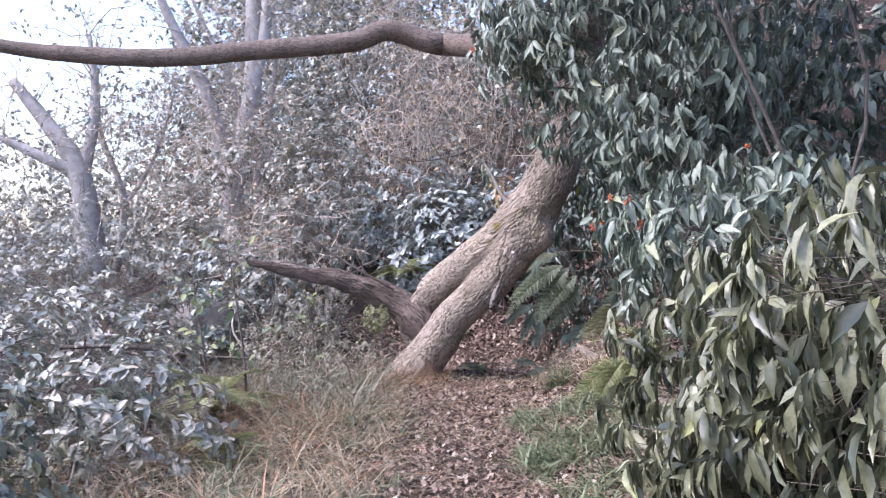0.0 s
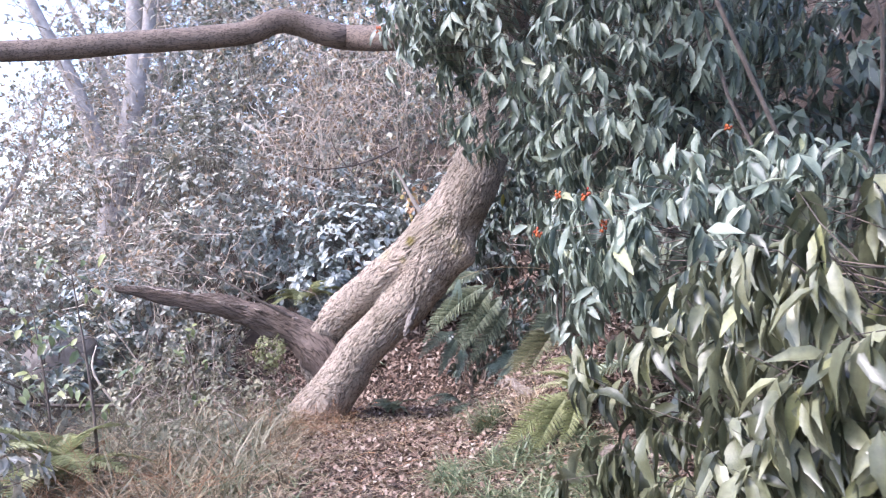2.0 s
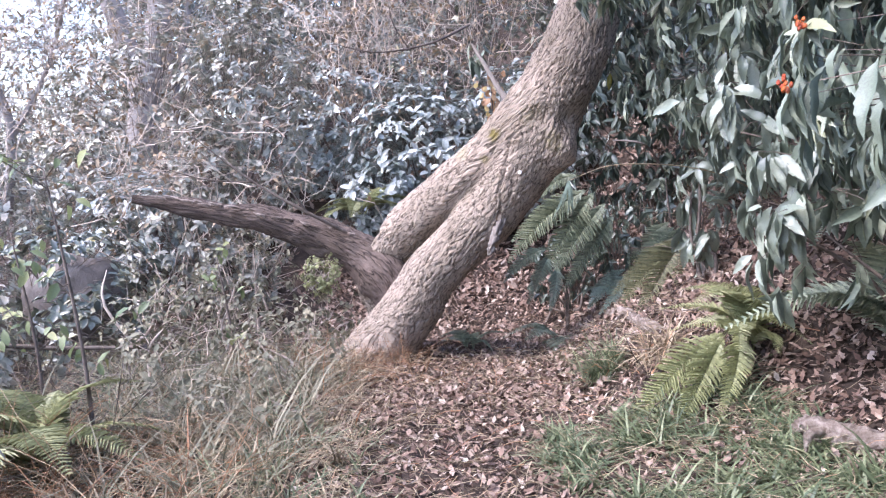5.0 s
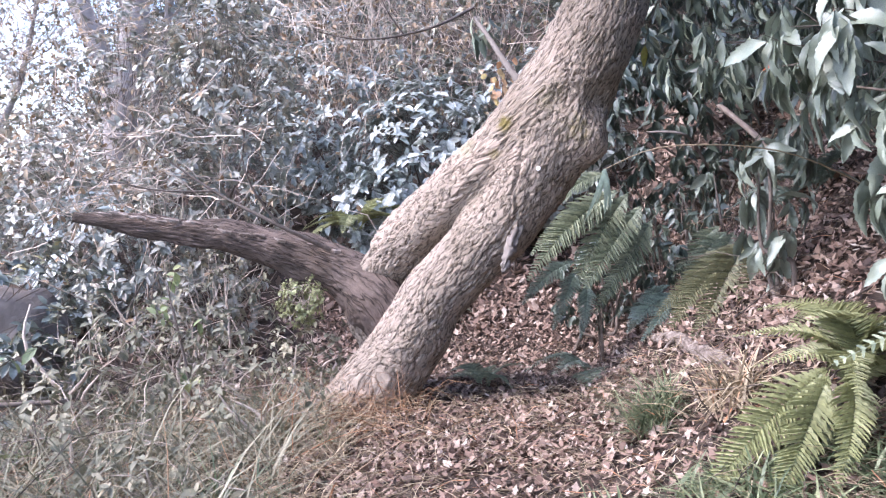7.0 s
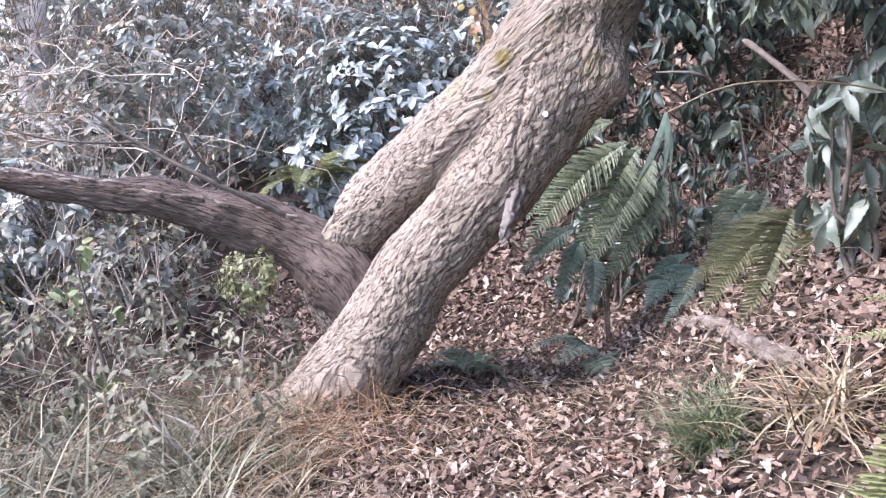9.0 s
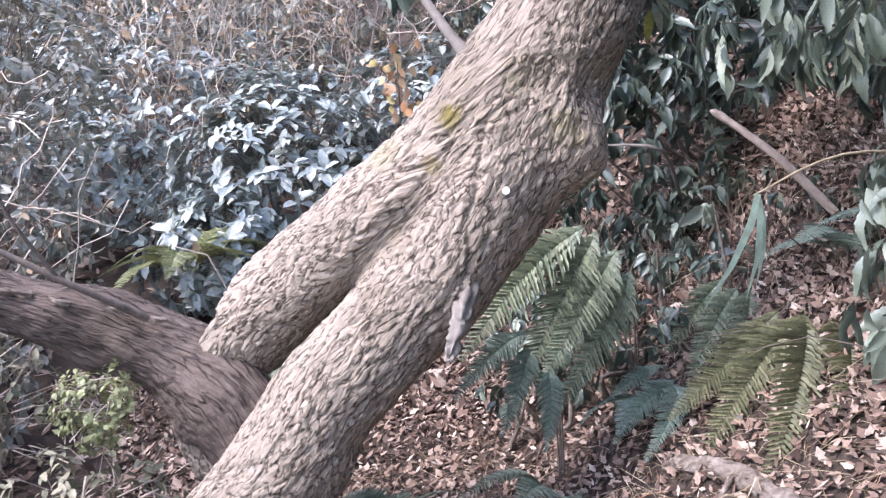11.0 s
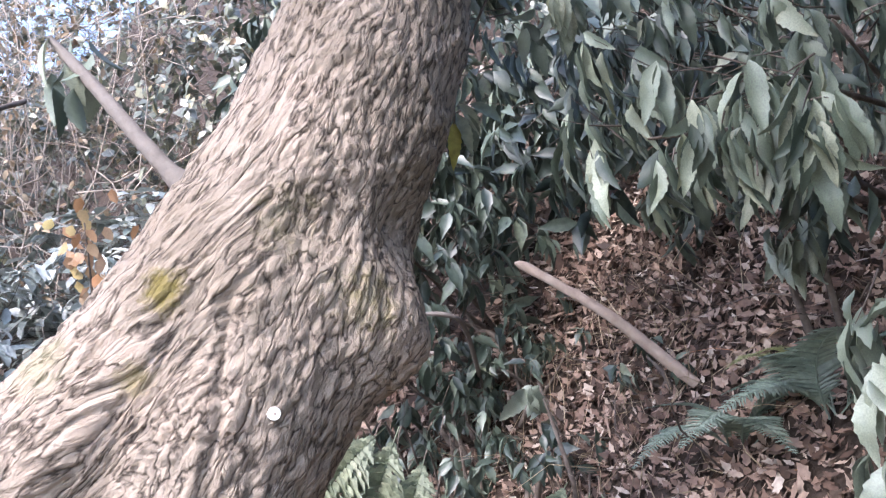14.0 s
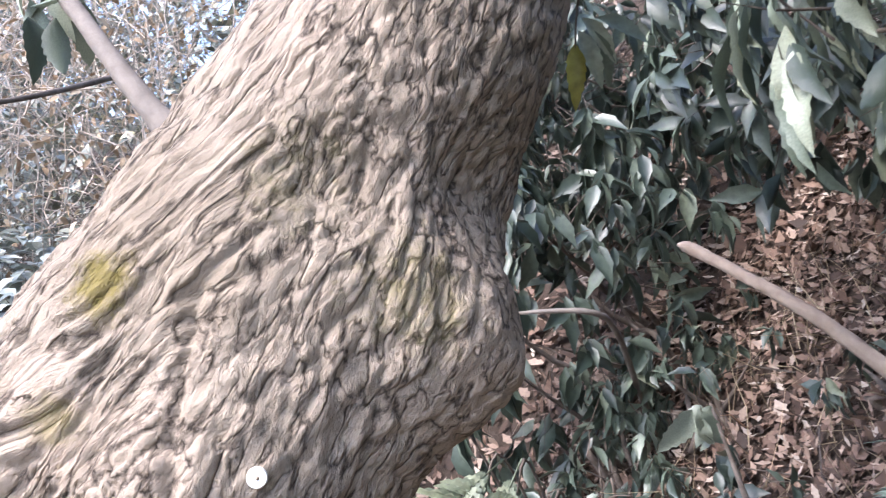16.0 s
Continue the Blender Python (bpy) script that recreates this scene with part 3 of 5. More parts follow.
stem_part("dead_limb", "dark decaying limb with cracked bark", DEADWOOD, pts=[(-0.10, 10.74, 0.10), (-0.14, 10.76, 0.36), (-0.24, 10.80, 0.60), (-0.42, 10.86, 0.765), (-0.73, 10.9, 0.905), (-1.17, 10.9, 1.05), (-1.7, 10.9, 1.15), (-2.3, 10.9, 1.24)],
          radii=[0.17, 0.18, 0.20, 0.19, 0.15, 0.115, 0.08, 0.03], sides=72, rows=190, depth=0.014, squash=0.8, seed=9.0, lumps=0.35)
# torn splinters and strips of bark along the top of the dead limb
for k in range(22):
    u = k / 21
    at = np.array((-0.5 - 1.5 * u, 10.84 + 0.05 * math.sin(k * 2.3), 0.96 + 0.31 * u ** 0.75 - 0.03 * abs(math.sin(k * 1.7))))
    reach = 0.06 + 0.09 * abs(math.sin(k * 3.1))
    v, f = tube([at, at + np.array((-0.5 * reach, -0.02, 0.12 * reach)), at + np.array((-reach, -0.03 * math.sin(k), 0.35 * reach * abs(math.cos(k * 1.3))))], [0.016, 0.011, 0.002], 5, 3)
    ob = child("splinter", mesh_of("splinter", v, f, ROTTEN, False), tree, "torn splinter of pale dead wood")
    ob.matrix_parent_inverse = Matrix.Translation((-0.2, 10.5, 0.0)).inverted()
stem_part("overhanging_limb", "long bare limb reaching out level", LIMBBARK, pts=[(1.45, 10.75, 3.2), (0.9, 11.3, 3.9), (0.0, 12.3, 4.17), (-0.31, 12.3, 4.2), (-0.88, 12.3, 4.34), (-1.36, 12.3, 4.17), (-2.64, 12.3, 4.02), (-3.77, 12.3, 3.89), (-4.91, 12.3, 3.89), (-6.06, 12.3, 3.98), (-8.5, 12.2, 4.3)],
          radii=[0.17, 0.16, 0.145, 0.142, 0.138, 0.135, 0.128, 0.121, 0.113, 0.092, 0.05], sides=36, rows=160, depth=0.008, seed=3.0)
stem_part("broken_stub", "short torn stub of grey wood", SHOOT, pts=[(0.68, 10.40, 1.18), (0.64, 10.31, 1.08), (0.605, 10.245, 0.98), (0.575, 10.215, 0.91), (0.55, 10.2, 0.85)], radii=[0.04, 0.032, 0.026, 0.02, 0.004], sides=24, rows=48, depth=0.03, seed=1.0, lumps=0.5)
stem_part("side_shoot", "smooth grey side shoot", SHOOT, pts=[(0.72, 10.62, 2.02), (0.66, 10.66, 2.10), (0.58, 10.75, 2.25), (0.50, 10.85, 2.40), (0.44, 10.91, 2.50)], radii=[0.036, 0.022, 0.019, 0.016, 0.01], sides=14, rows=40, depth=0.003, seed=2.0)

# Crown leaves out of view, added to shade the hedge, bank and upper trunk
unseen_crown_n = 6000
high = np.arange(unseen_crown_n)[:, None] % 8 < 7
q = np.where(high, np.array([[1.5, 7.4, 5.7]]), np.array([[-0.3, 9.8, 5.3]])) + unit(R.normal(size=(unseen_crown_n, 3))) * np.where(high, np.array([[2.3, 2.4, 0.9]]), np.array([[1.1, 1.0, 0.4]])) * R.random_sample((unseen_crown_n, 1)) ** 0.4
v, f = leaves("small", q, rand_dirs(unseen_crown_n) + np.array([0, 0, -0.4]), rand_dirs(unseen_crown_n) + np.array([0, 0, 1.0]), R.uniform(0.1, 0.2, unseen_crown_n), 0.04)
ob = child("crown", mesh_of("crown", v, f, IVY), tree, "evergreen leaves out of view high overhead, added to cast shade", "stuff")
ob.matrix_parent_inverse = Matrix.Translation((-0.2, 10.5, 0.0)).inverted()
# limbs for the added crown, out of view as well
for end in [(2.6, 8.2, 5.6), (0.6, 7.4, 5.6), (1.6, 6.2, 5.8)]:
    stem_part("unseen_crown_limb", "", LIMBBARK, pts=[(1.6, 10.8, 3.9), ((1.6 + end[0]) / 2, (10.8 + end[1]) / 2, 4.9), end], radii=[0.1, 0.07, 0.02], sides=14, rows=24, depth=0.004, seed=end[0])

# a few dark leaves on the side shoot
shared = mesh_of("leaf", SHAPES["serrate"][0] * np.array([0.2, 1, 1]), SHAPES["serrate"][1], AUCUBA_ONE)
for k in range(9):
    ob = child("leaf", shared, tree, "dark glossy leaf on the shoot")
    ob.matrix_parent_inverse = Matrix.Translation((-0.2, 10.5, 0.0)).inverted()
    at = (0.44 + 0.05 * (k % 3), 10.9 - 0.03 * (k % 2), 2.5 - 0.05 * (k % 4))
    ob.matrix_basis = pose(*at, -70 - 25 * (k % 3), 0, 40 * k + 100) @ Matrix.Diagonal((0.14, 0.14, 0.14, 1))

# round tag nailed to the bark
spot = (tn[:, 1] < 0) & (np.hypot(tv[:, 0] - 0.783, tv[:, 2] - 1.463) < 0.014)
tag = thing("tree_tag", (0.783, float(tv[spot, 1].min()) - 0.003, 1.463), "small round white tag nailed to the tree bark", "tag")
bm = bmesh.new()
bmesh.ops.create_cone(bm, cap_ends=True, segments=28, radius1=0.0145, radius2=0.013, depth=0.005)
me = bpy.data.meshes.new("disc")
bm.to_mesh(me)
bm.free()
me.materials.append(WHITE)
child("disc", me, tag).rotation_euler = (radians(90), 0, radians(-12))
bm = bmesh.new()
bmesh.ops.create_uvsphere(bm, u_segments=10, v_segments=6, radius=0.0028)
me = bpy.data.meshes.new("nail_head")
bm.to_mesh(me)
bm.free()
me.materials.append(STICK)
child("nail_head", me, tag, "tiny nail head").location = (0, -0.003, 0)


# ---- shrubs ----
def shrub(name, label, base, lobes, clusters, per, size, mat, kind="toothed", droop=1.1, twig=TWIG, picked=0, one=None, berries=0, group="", stems=5, shell=0.55, aspect=0.175):
    """A shrub: stems from its base into the lobes (centre, radii), and whorls of leaves near the lobes' skin."""
    bush = thing(name, base, label, "shrub", group)
    base = np.array(base)
    inv = Matrix.Translation(base).inverted()
    weights = np.array([l[1][0] * l[1][1] + l[1][1] * l[1][2] + l[1][0] * l[1][2] for l in lobes])
    pick = R.choice(len(lobes), clusters, p=weights / weights.sum())
    c = np.array([l[0] for l in lobes])[pick]
    rr = np.array([l[1] for l in lobes])[pick]
    o = rand_dirs(clusters)
    lump = 1 + 0.16 * np.sin(o[:, 0] * 5 + o[:, 2] * 4 + pick) * np.cos(o[:, 1] * 6)
    depth = shell + (1 - shell) * R.random_sample(clusters) ** 0.5
    tip = c + o * rr * (depth * lump)[:, None]
    ok = tip[:, 2] > ground_z(tip[:, 0], tip[:, 1]) + 0.06
    tip, o, c = tip[ok], o[ok], c[ok]
    n = len(tip)
    # thick stems
    for k in range(stems):
        e = lobes[k % len(lobes)][0]
        e = np.array(e) + R.normal(size=3) * np.array(lobes[k % len(lobes)][1]) * 0.3
        s = base + np.array([R.uniform(-0.12, 0.12), R.uniform(-0.12, 0.12), -0.05])
        m = (s + e) / 2 + R.normal(size=3) * 0.1 * np.linalg.norm(e - s)
        m2 = s + (e - s) * 0.25 + R.normal(size=3) * 0.06
        v, f = tube([s, m2, m, e], [0.016, 0.014, 0.011, 0.004], 6, 4)
        st = child("stem", mesh_of("stem", v, f, twig), bush)
        st.matrix_parent_inverse = inv
    # twigs to the whorls
    inner = c + (tip - c) * 0.55 + R.normal(size=(n, 3)) * 0.05
    v, f, _ = strands(inner, tip - inner, np.linalg.norm(tip - inner, axis=1), 0.0035, 0.12, 3, 2)
    tw = child("twig_growth", mesh_of("twig_growth", v, f, twig), bush, kind="stuff")
    tw.matrix_parent_inverse = inv
    # leaves
    idx = np.repeat(np.arange(n), per)
    m = len(idx)
    ax = unit(o[idx] * 0.8 + np.array([0, 0, 0.25]) + 0.35 * rand_dirs(m))
    sp = unit(np.cross(ax, rand_dirs(m)))
    along = unit(ax * 0.35 + sp * 0.8 + np.array([0, 0, -1.0]) * (droop * R.uniform(0.3, 1.7, (m, 1))))
    face = unit(ax * 0.9 + np.array([0, 0, 0.6 - 0.25 * droop]) + 0.35 * rand_dirs(m))
    place = tip[idx] + rand_dirs(m) * 0.02 - ax * (R.random_sample((m, 1)) * size * 0.5)
    length = size * R.uniform(0.62, 1.25, m)
    width = length * aspect * R.uniform(0.8, 1.2, m)
    chosen = np.zeros(m, bool)
    if picked:
        # the leaves on the side of the path, one by one
        chosen[np.argsort(place[:, 0] + 0.15 * R.random_sample(m))[:picked]] = True
    v, f = leaves(kind, place[~chosen], along[~chosen], face[~chosen], length[~chosen], width[~chosen])
    lv = child("foliage", mesh_of("foliage", v, f, mat), bush, kind="stuff")
    lv.matrix_parent_inverse = inv
    if picked:
        tv, tf = SHAPES["serrate"]
        shared = []
        for q in range(5):
            t2 = tv * np.array([aspect * R.uniform(0.85, 1.15), 1, 1])
            t2[:, 2] += 0.03 * np.sin(t2[:, 1] * 9 + q) - 0.05 * q / 5 * t2[:, 1]
            shared.append(mesh_of("leaf", t2, tf, one))
        for k, q in enumerate(np.nonzero(chosen)[0]):
            y = Vector(unit(along[q]))
            x = y.cross(Vector(face[q])).normalized()
            z = x.cross(y)
            mm = Matrix((x, y, z)).transposed().to_4x4()
            ob = child("leaf", shared[k % 5], bush)
            ob.matrix_parent_inverse = inv
            ob.matrix_basis = Matrix.Translation(place[q]) @ mm @ Matrix.Diagonal((length[q], length[q], length[q], 1))
    for k in range(berries):
        q = R.randint(n)
        if tip[q, 0] > c[q, 0]:
            q = int(np.argmin(tip[:, 0] + R.random_sample(n) * 1.2))
        bm = bmesh.new()
        for _ in range(12):
            off = Vector(R.normal(size=3) * 0.012)
            bmesh.ops.create_icosphere(bm, subdivisions=1, radius=0.0065, matrix=Matrix.Translation(off) @ Matrix.Diagonal((1, 1, 1.25, 1)))
        me = bpy.data.meshes.new("berry_cluster")
        bm.to_mesh(me)
        bm.free()
        me.materials.append(BERRY)
        ob = child("berry_cluster", me, bush, "ripe orange-red berries")
        ob.matrix_parent_inverse = inv
        ob.location = tip[q] + np.array([-0.03, -0.03, -0.02])
    return bush


def gz(x, y):
    return float(ground_z(x, y))


HEDGE = "aucuba shrubs beside the path"
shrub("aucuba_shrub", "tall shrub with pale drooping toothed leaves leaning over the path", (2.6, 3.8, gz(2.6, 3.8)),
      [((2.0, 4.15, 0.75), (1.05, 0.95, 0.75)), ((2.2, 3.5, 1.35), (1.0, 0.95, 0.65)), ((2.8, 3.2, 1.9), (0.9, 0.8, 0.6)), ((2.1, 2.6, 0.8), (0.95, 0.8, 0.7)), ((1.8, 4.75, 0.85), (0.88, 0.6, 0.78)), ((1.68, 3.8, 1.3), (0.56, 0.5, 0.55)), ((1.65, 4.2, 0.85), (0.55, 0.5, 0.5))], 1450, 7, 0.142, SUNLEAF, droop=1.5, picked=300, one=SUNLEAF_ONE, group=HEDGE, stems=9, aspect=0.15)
shrub("aucuba_shrub", "spreading aucuba with hanging glossy leaves and orange berries", (3.6, 6.4, gz(3.6, 6.4)),
      [((2.3, 6.2, 1.72), (1.1, 1.0, 0.52)), ((3.5, 5.2, 1.8), (0.9, 0.9, 0.6)), ((1.9, 5.6, 1.6), (0.85, 0.5, 0.4)), ((2.9, 6.6, 1.5), (0.9, 0.9, 0.5))], 760, 7, 0.135, AUCUBA, droop=1.5, aspect=0.15, picked=260, one=AUCUBA_ONE, berries=7, group=HEDGE, stems=7)
# Path-side leaves take the paler colour to brighten the canopy's edge
shrub("aucuba_shrub", "high aucuba canopy of hanging dark glossy leaves and berries", (3.6, 8.8, gz(3.6, 8.8)),
      [((1.75, 8.4, 3.15), (1.35, 1.1, 0.95)), ((2.2, 7.5, 2.65), (1.1, 0.8, 0.8)), ((2.5, 8.6, 2.35), (0.85, 0.8, 0.7)), ((1.2, 8.9, 3.75), (1.0, 0.9, 0.65)), ((0.7, 8.9, 3.5), (0.5, 0.5, 0.38)), ((2.7, 8.0, 1.75), (0.75, 0.8, 0.5))], 1350, 7, 0.14, AUCUBA, droop=1.6, aspect=0.15, picked=420, one=BIGLEAF_ONE, berries=7, group=HEDGE, stems=7)
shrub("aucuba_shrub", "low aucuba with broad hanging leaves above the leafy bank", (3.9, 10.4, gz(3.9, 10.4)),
      [((2.5, 10.0, 2.25), (0.9, 0.75, 0.5)), ((2.9, 9.6, 2.4), (0.95, 0.8, 0.6)), ((3.2, 10.8, 2.6), (1.0, 0.7, 0.6)), ((2.3, 10.9, 2.8), (0.8, 0.5, 0.5)), ((2.4, 9.3, 2.1), (0.5, 0.4, 0.4))], 400, 7, 0.13, AUCUBA_SHADED, droop=2.2, picked=240, one=AUCUBA_ONE, group=HEDGE, stems=5, aspect=0.16)
shrub("aucuba_shrub", "small aucuba with long leaves at the foot of the bank", (1.98, 9.55, gz(1.98, 9.55)),
      [((1.98, 9.62, 1.5), (0.24, 0.2, 0.19)), ((1.96, 9.64, 1.1), (0.23, 0.2, 0.25))], 28, 5, 0.16, AUCUBA, droop=1.6, picked=140, one=BIGLEAF_ONE, group=HEDGE, stems=3, aspect=0.165)
shrub("aucuba_shrub", "aucuba branches with large pale toothed leaves hanging over the bank", (3.1, 10.2, gz(3.1, 10.2)),
      [((1.78, 10.0, 2.05), (0.38, 0.3, 0.17)), ((2.2, 9.9, 2.2), (0.42, 0.35, 0.25)), ((1.8, 9.72, 2.0), (0.2, 0.2, 0.14))], 44, 6, 0.14, AUCUBA, droop=2.2, picked=264, one=AUCUBA_ONE, group=HEDGE, stems=4, aspect=0.165)
shrub("aucuba_shrub", "aucuba with broad drooping pale leaves beside the path", (2.7, 7.4, gz(2.7, 7.4)),
      [((1.8, 7.9, 1.75), (0.5, 0.6, 0.4)), ((1.9, 7.5, 1.3), (0.5, 0.5, 0.4)), ((1.95, 6.4, 1.65), (0.55, 0.6, 0.45))], 150, 6, 0.15, AUCUBA, droop=1.7, picked=300, one=BIGLEAF_ONE, berries=2, group=HEDGE, stems=6, aspect=0.17)
shrub("aucuba_seedling", "small sprig of large drooping leaves on the bank", (2.62, 10.45, gz(2.62, 10.45)), [((2.56, 10.4, 1.86), (0.12, 0.1, 0.08))], 5, 5, 0.14, AUCUBA, droop=1.8, picked=25, one=BIGLEAF_ONE, group="seedlings under the tree", stems=2, aspect=0.17)
shrub("aucuba_seedling", "lone seedling with four broad leaves on the litter", (2.15, 11.4, gz(2.15, 11.4)), [((2.13, 11.35, 1.44), (0.05, 0.05, 0.04))], 2, 3, 0.13, AUCUBA, droop=0.9, picked=8, one=BIGLEAF_ONE, group="seedlings under the tree", stems=1, aspect=0.24)
# Lobe at (2.1, 5.9, 3.95): out of view, added to shade the hedge
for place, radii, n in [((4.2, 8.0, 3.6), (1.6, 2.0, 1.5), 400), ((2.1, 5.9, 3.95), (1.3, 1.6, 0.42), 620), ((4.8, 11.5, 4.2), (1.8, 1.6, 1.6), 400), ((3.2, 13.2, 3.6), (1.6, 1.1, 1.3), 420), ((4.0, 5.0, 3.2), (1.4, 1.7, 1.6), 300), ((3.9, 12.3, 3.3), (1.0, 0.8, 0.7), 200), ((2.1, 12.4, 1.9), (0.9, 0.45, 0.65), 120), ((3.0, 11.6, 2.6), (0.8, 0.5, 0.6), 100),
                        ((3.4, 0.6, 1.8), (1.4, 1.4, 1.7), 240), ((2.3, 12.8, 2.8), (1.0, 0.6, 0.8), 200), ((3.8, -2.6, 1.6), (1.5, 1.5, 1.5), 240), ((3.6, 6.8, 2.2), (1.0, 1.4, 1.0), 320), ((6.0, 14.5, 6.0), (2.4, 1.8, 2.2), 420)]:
    shrub("evergreen_shrub", "evergreen shrub on the shaded bank, shade put into its leaf colour", (place[0] + 0.6, place[1], gz(place[0] + 0.6, place[1])),
          [(place, radii)], n, 7, 0.15, AUCUBA_SHADED, "toothed" if place[0] < 3.3 else "small", group="evergreens on the bank", stems=4)
shrub("moss_clump", "yellow-green mossy clump hanging under the dead limb", (-0.72, 10.72, 0.72), [((-0.74, 10.66, 0.66), (0.16, 0.10, 0.17))], 90, 9, 0.03, YFERN, "small", 0.6, PALETWIG, stems=0, shell=0.3, aspect=0.3)
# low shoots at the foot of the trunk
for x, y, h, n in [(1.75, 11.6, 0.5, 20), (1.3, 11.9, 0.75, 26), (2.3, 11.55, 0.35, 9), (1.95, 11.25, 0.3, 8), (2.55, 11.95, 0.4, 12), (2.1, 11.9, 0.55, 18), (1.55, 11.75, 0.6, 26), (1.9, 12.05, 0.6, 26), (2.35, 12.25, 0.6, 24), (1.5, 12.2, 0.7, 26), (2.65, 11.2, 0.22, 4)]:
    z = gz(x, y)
    shrub("aucuba_seedling", "low dark green seedling with narrow glossy leaves, darkened further for shade", (x, y, z), [((x, y, z + h * 0.6), (0.28, 0.25, h * 0.5))], n, 7, 0.088, AUCUBA_SHADED, group="seedlings under the tree", stems=4, aspect=0.2)

# thicket on the open side of the path
LEFT = "low thicket shrubs"
for x, y, rx, ry, rz, n in [(-2.6, 4.6, 1.0, 1.1, 0.75, 330), (-2.0, 6.3, 0.7, 0.8, 0.6, 200), (-3.6, 6.6, 1.2, 1.2, 0.9, 380), (-3.2, 8.6, 1.1, 1.0, 0.75, 320), (-4.9, 8.8, 1.3, 1.3, 1.0, 380),
                            (-2.9, 10.6, 1.0, 0.9, 0.8, 280), (-4.4, 11.6, 1.3, 1.2, 1.2, 380), (-6.3, 10.5, 1.4, 1.4, 1.2, 330), (-2.2, 12.4, 0.9, 0.8, 1.0, 260), (-6.8, 13.6, 1.7, 1.4, 1.5, 380), (-3.4, 1.6, 1.1, 1.2, 0.9, 200), (-3.0, -1.6, 1.2, 1.3, 1.0, 200), (-5.6, 4.4, 1.4, 1.5, 1.0, 200), (-1.2, -5.2, 1.6, 1.2, 1.2, 200)]:
    z = gz(x, y)
    shrub("thicket_shrub", "tangled low shrub with pale greyish green leaves", (x, y, z), [((x, y, z + rz * 0.55), (rx, ry, rz)), ((x + 0.4, y - 0.3, z + rz * 0.3), (rx * 0.6, ry * 0.6, rz * 0.5))],
          n, 8, 0.085, IVY if -3.0 < x < -2.3 else HAZELEAF, "broad" if x > -4 else "small", 0.3, group=LEFT, stems=8, aspect=0.25)

for x, y, rx, ry, rz, n in [(-0.9, 9.6, 0.5, 0.5, 0.42, 60), (-1.5, 9.0, 0.55, 0.6, 0.45, 70), (-1.4, 10.3, 0.6, 0.4, 0.5, 130), (-0.9, 8.4, 0.4, 0.5, 0.28, 35), (-1.9, 10.0, 0.6, 0.5, 0.6, 130), (-0.75, 10.9, 0.4, 0.35, 0.4, 70), (-1.5, 11.5, 0.7, 0.5, 0.8, 150), (-1.9, 5.4, 0.5, 0.6, 0.4, 90)]:
    z = gz(x, y)
    shrub("undergrowth", "low tangled undergrowth of small greyish leaves", (x, y, z), [((x, y, z + rz * 0.45), (rx, ry, rz))], n, 6, 0.055, HERB, "broad", 0.35, PALETWIG, group="undergrowth beside the tree", stems=6, shell=0.2, aspect=0.24)

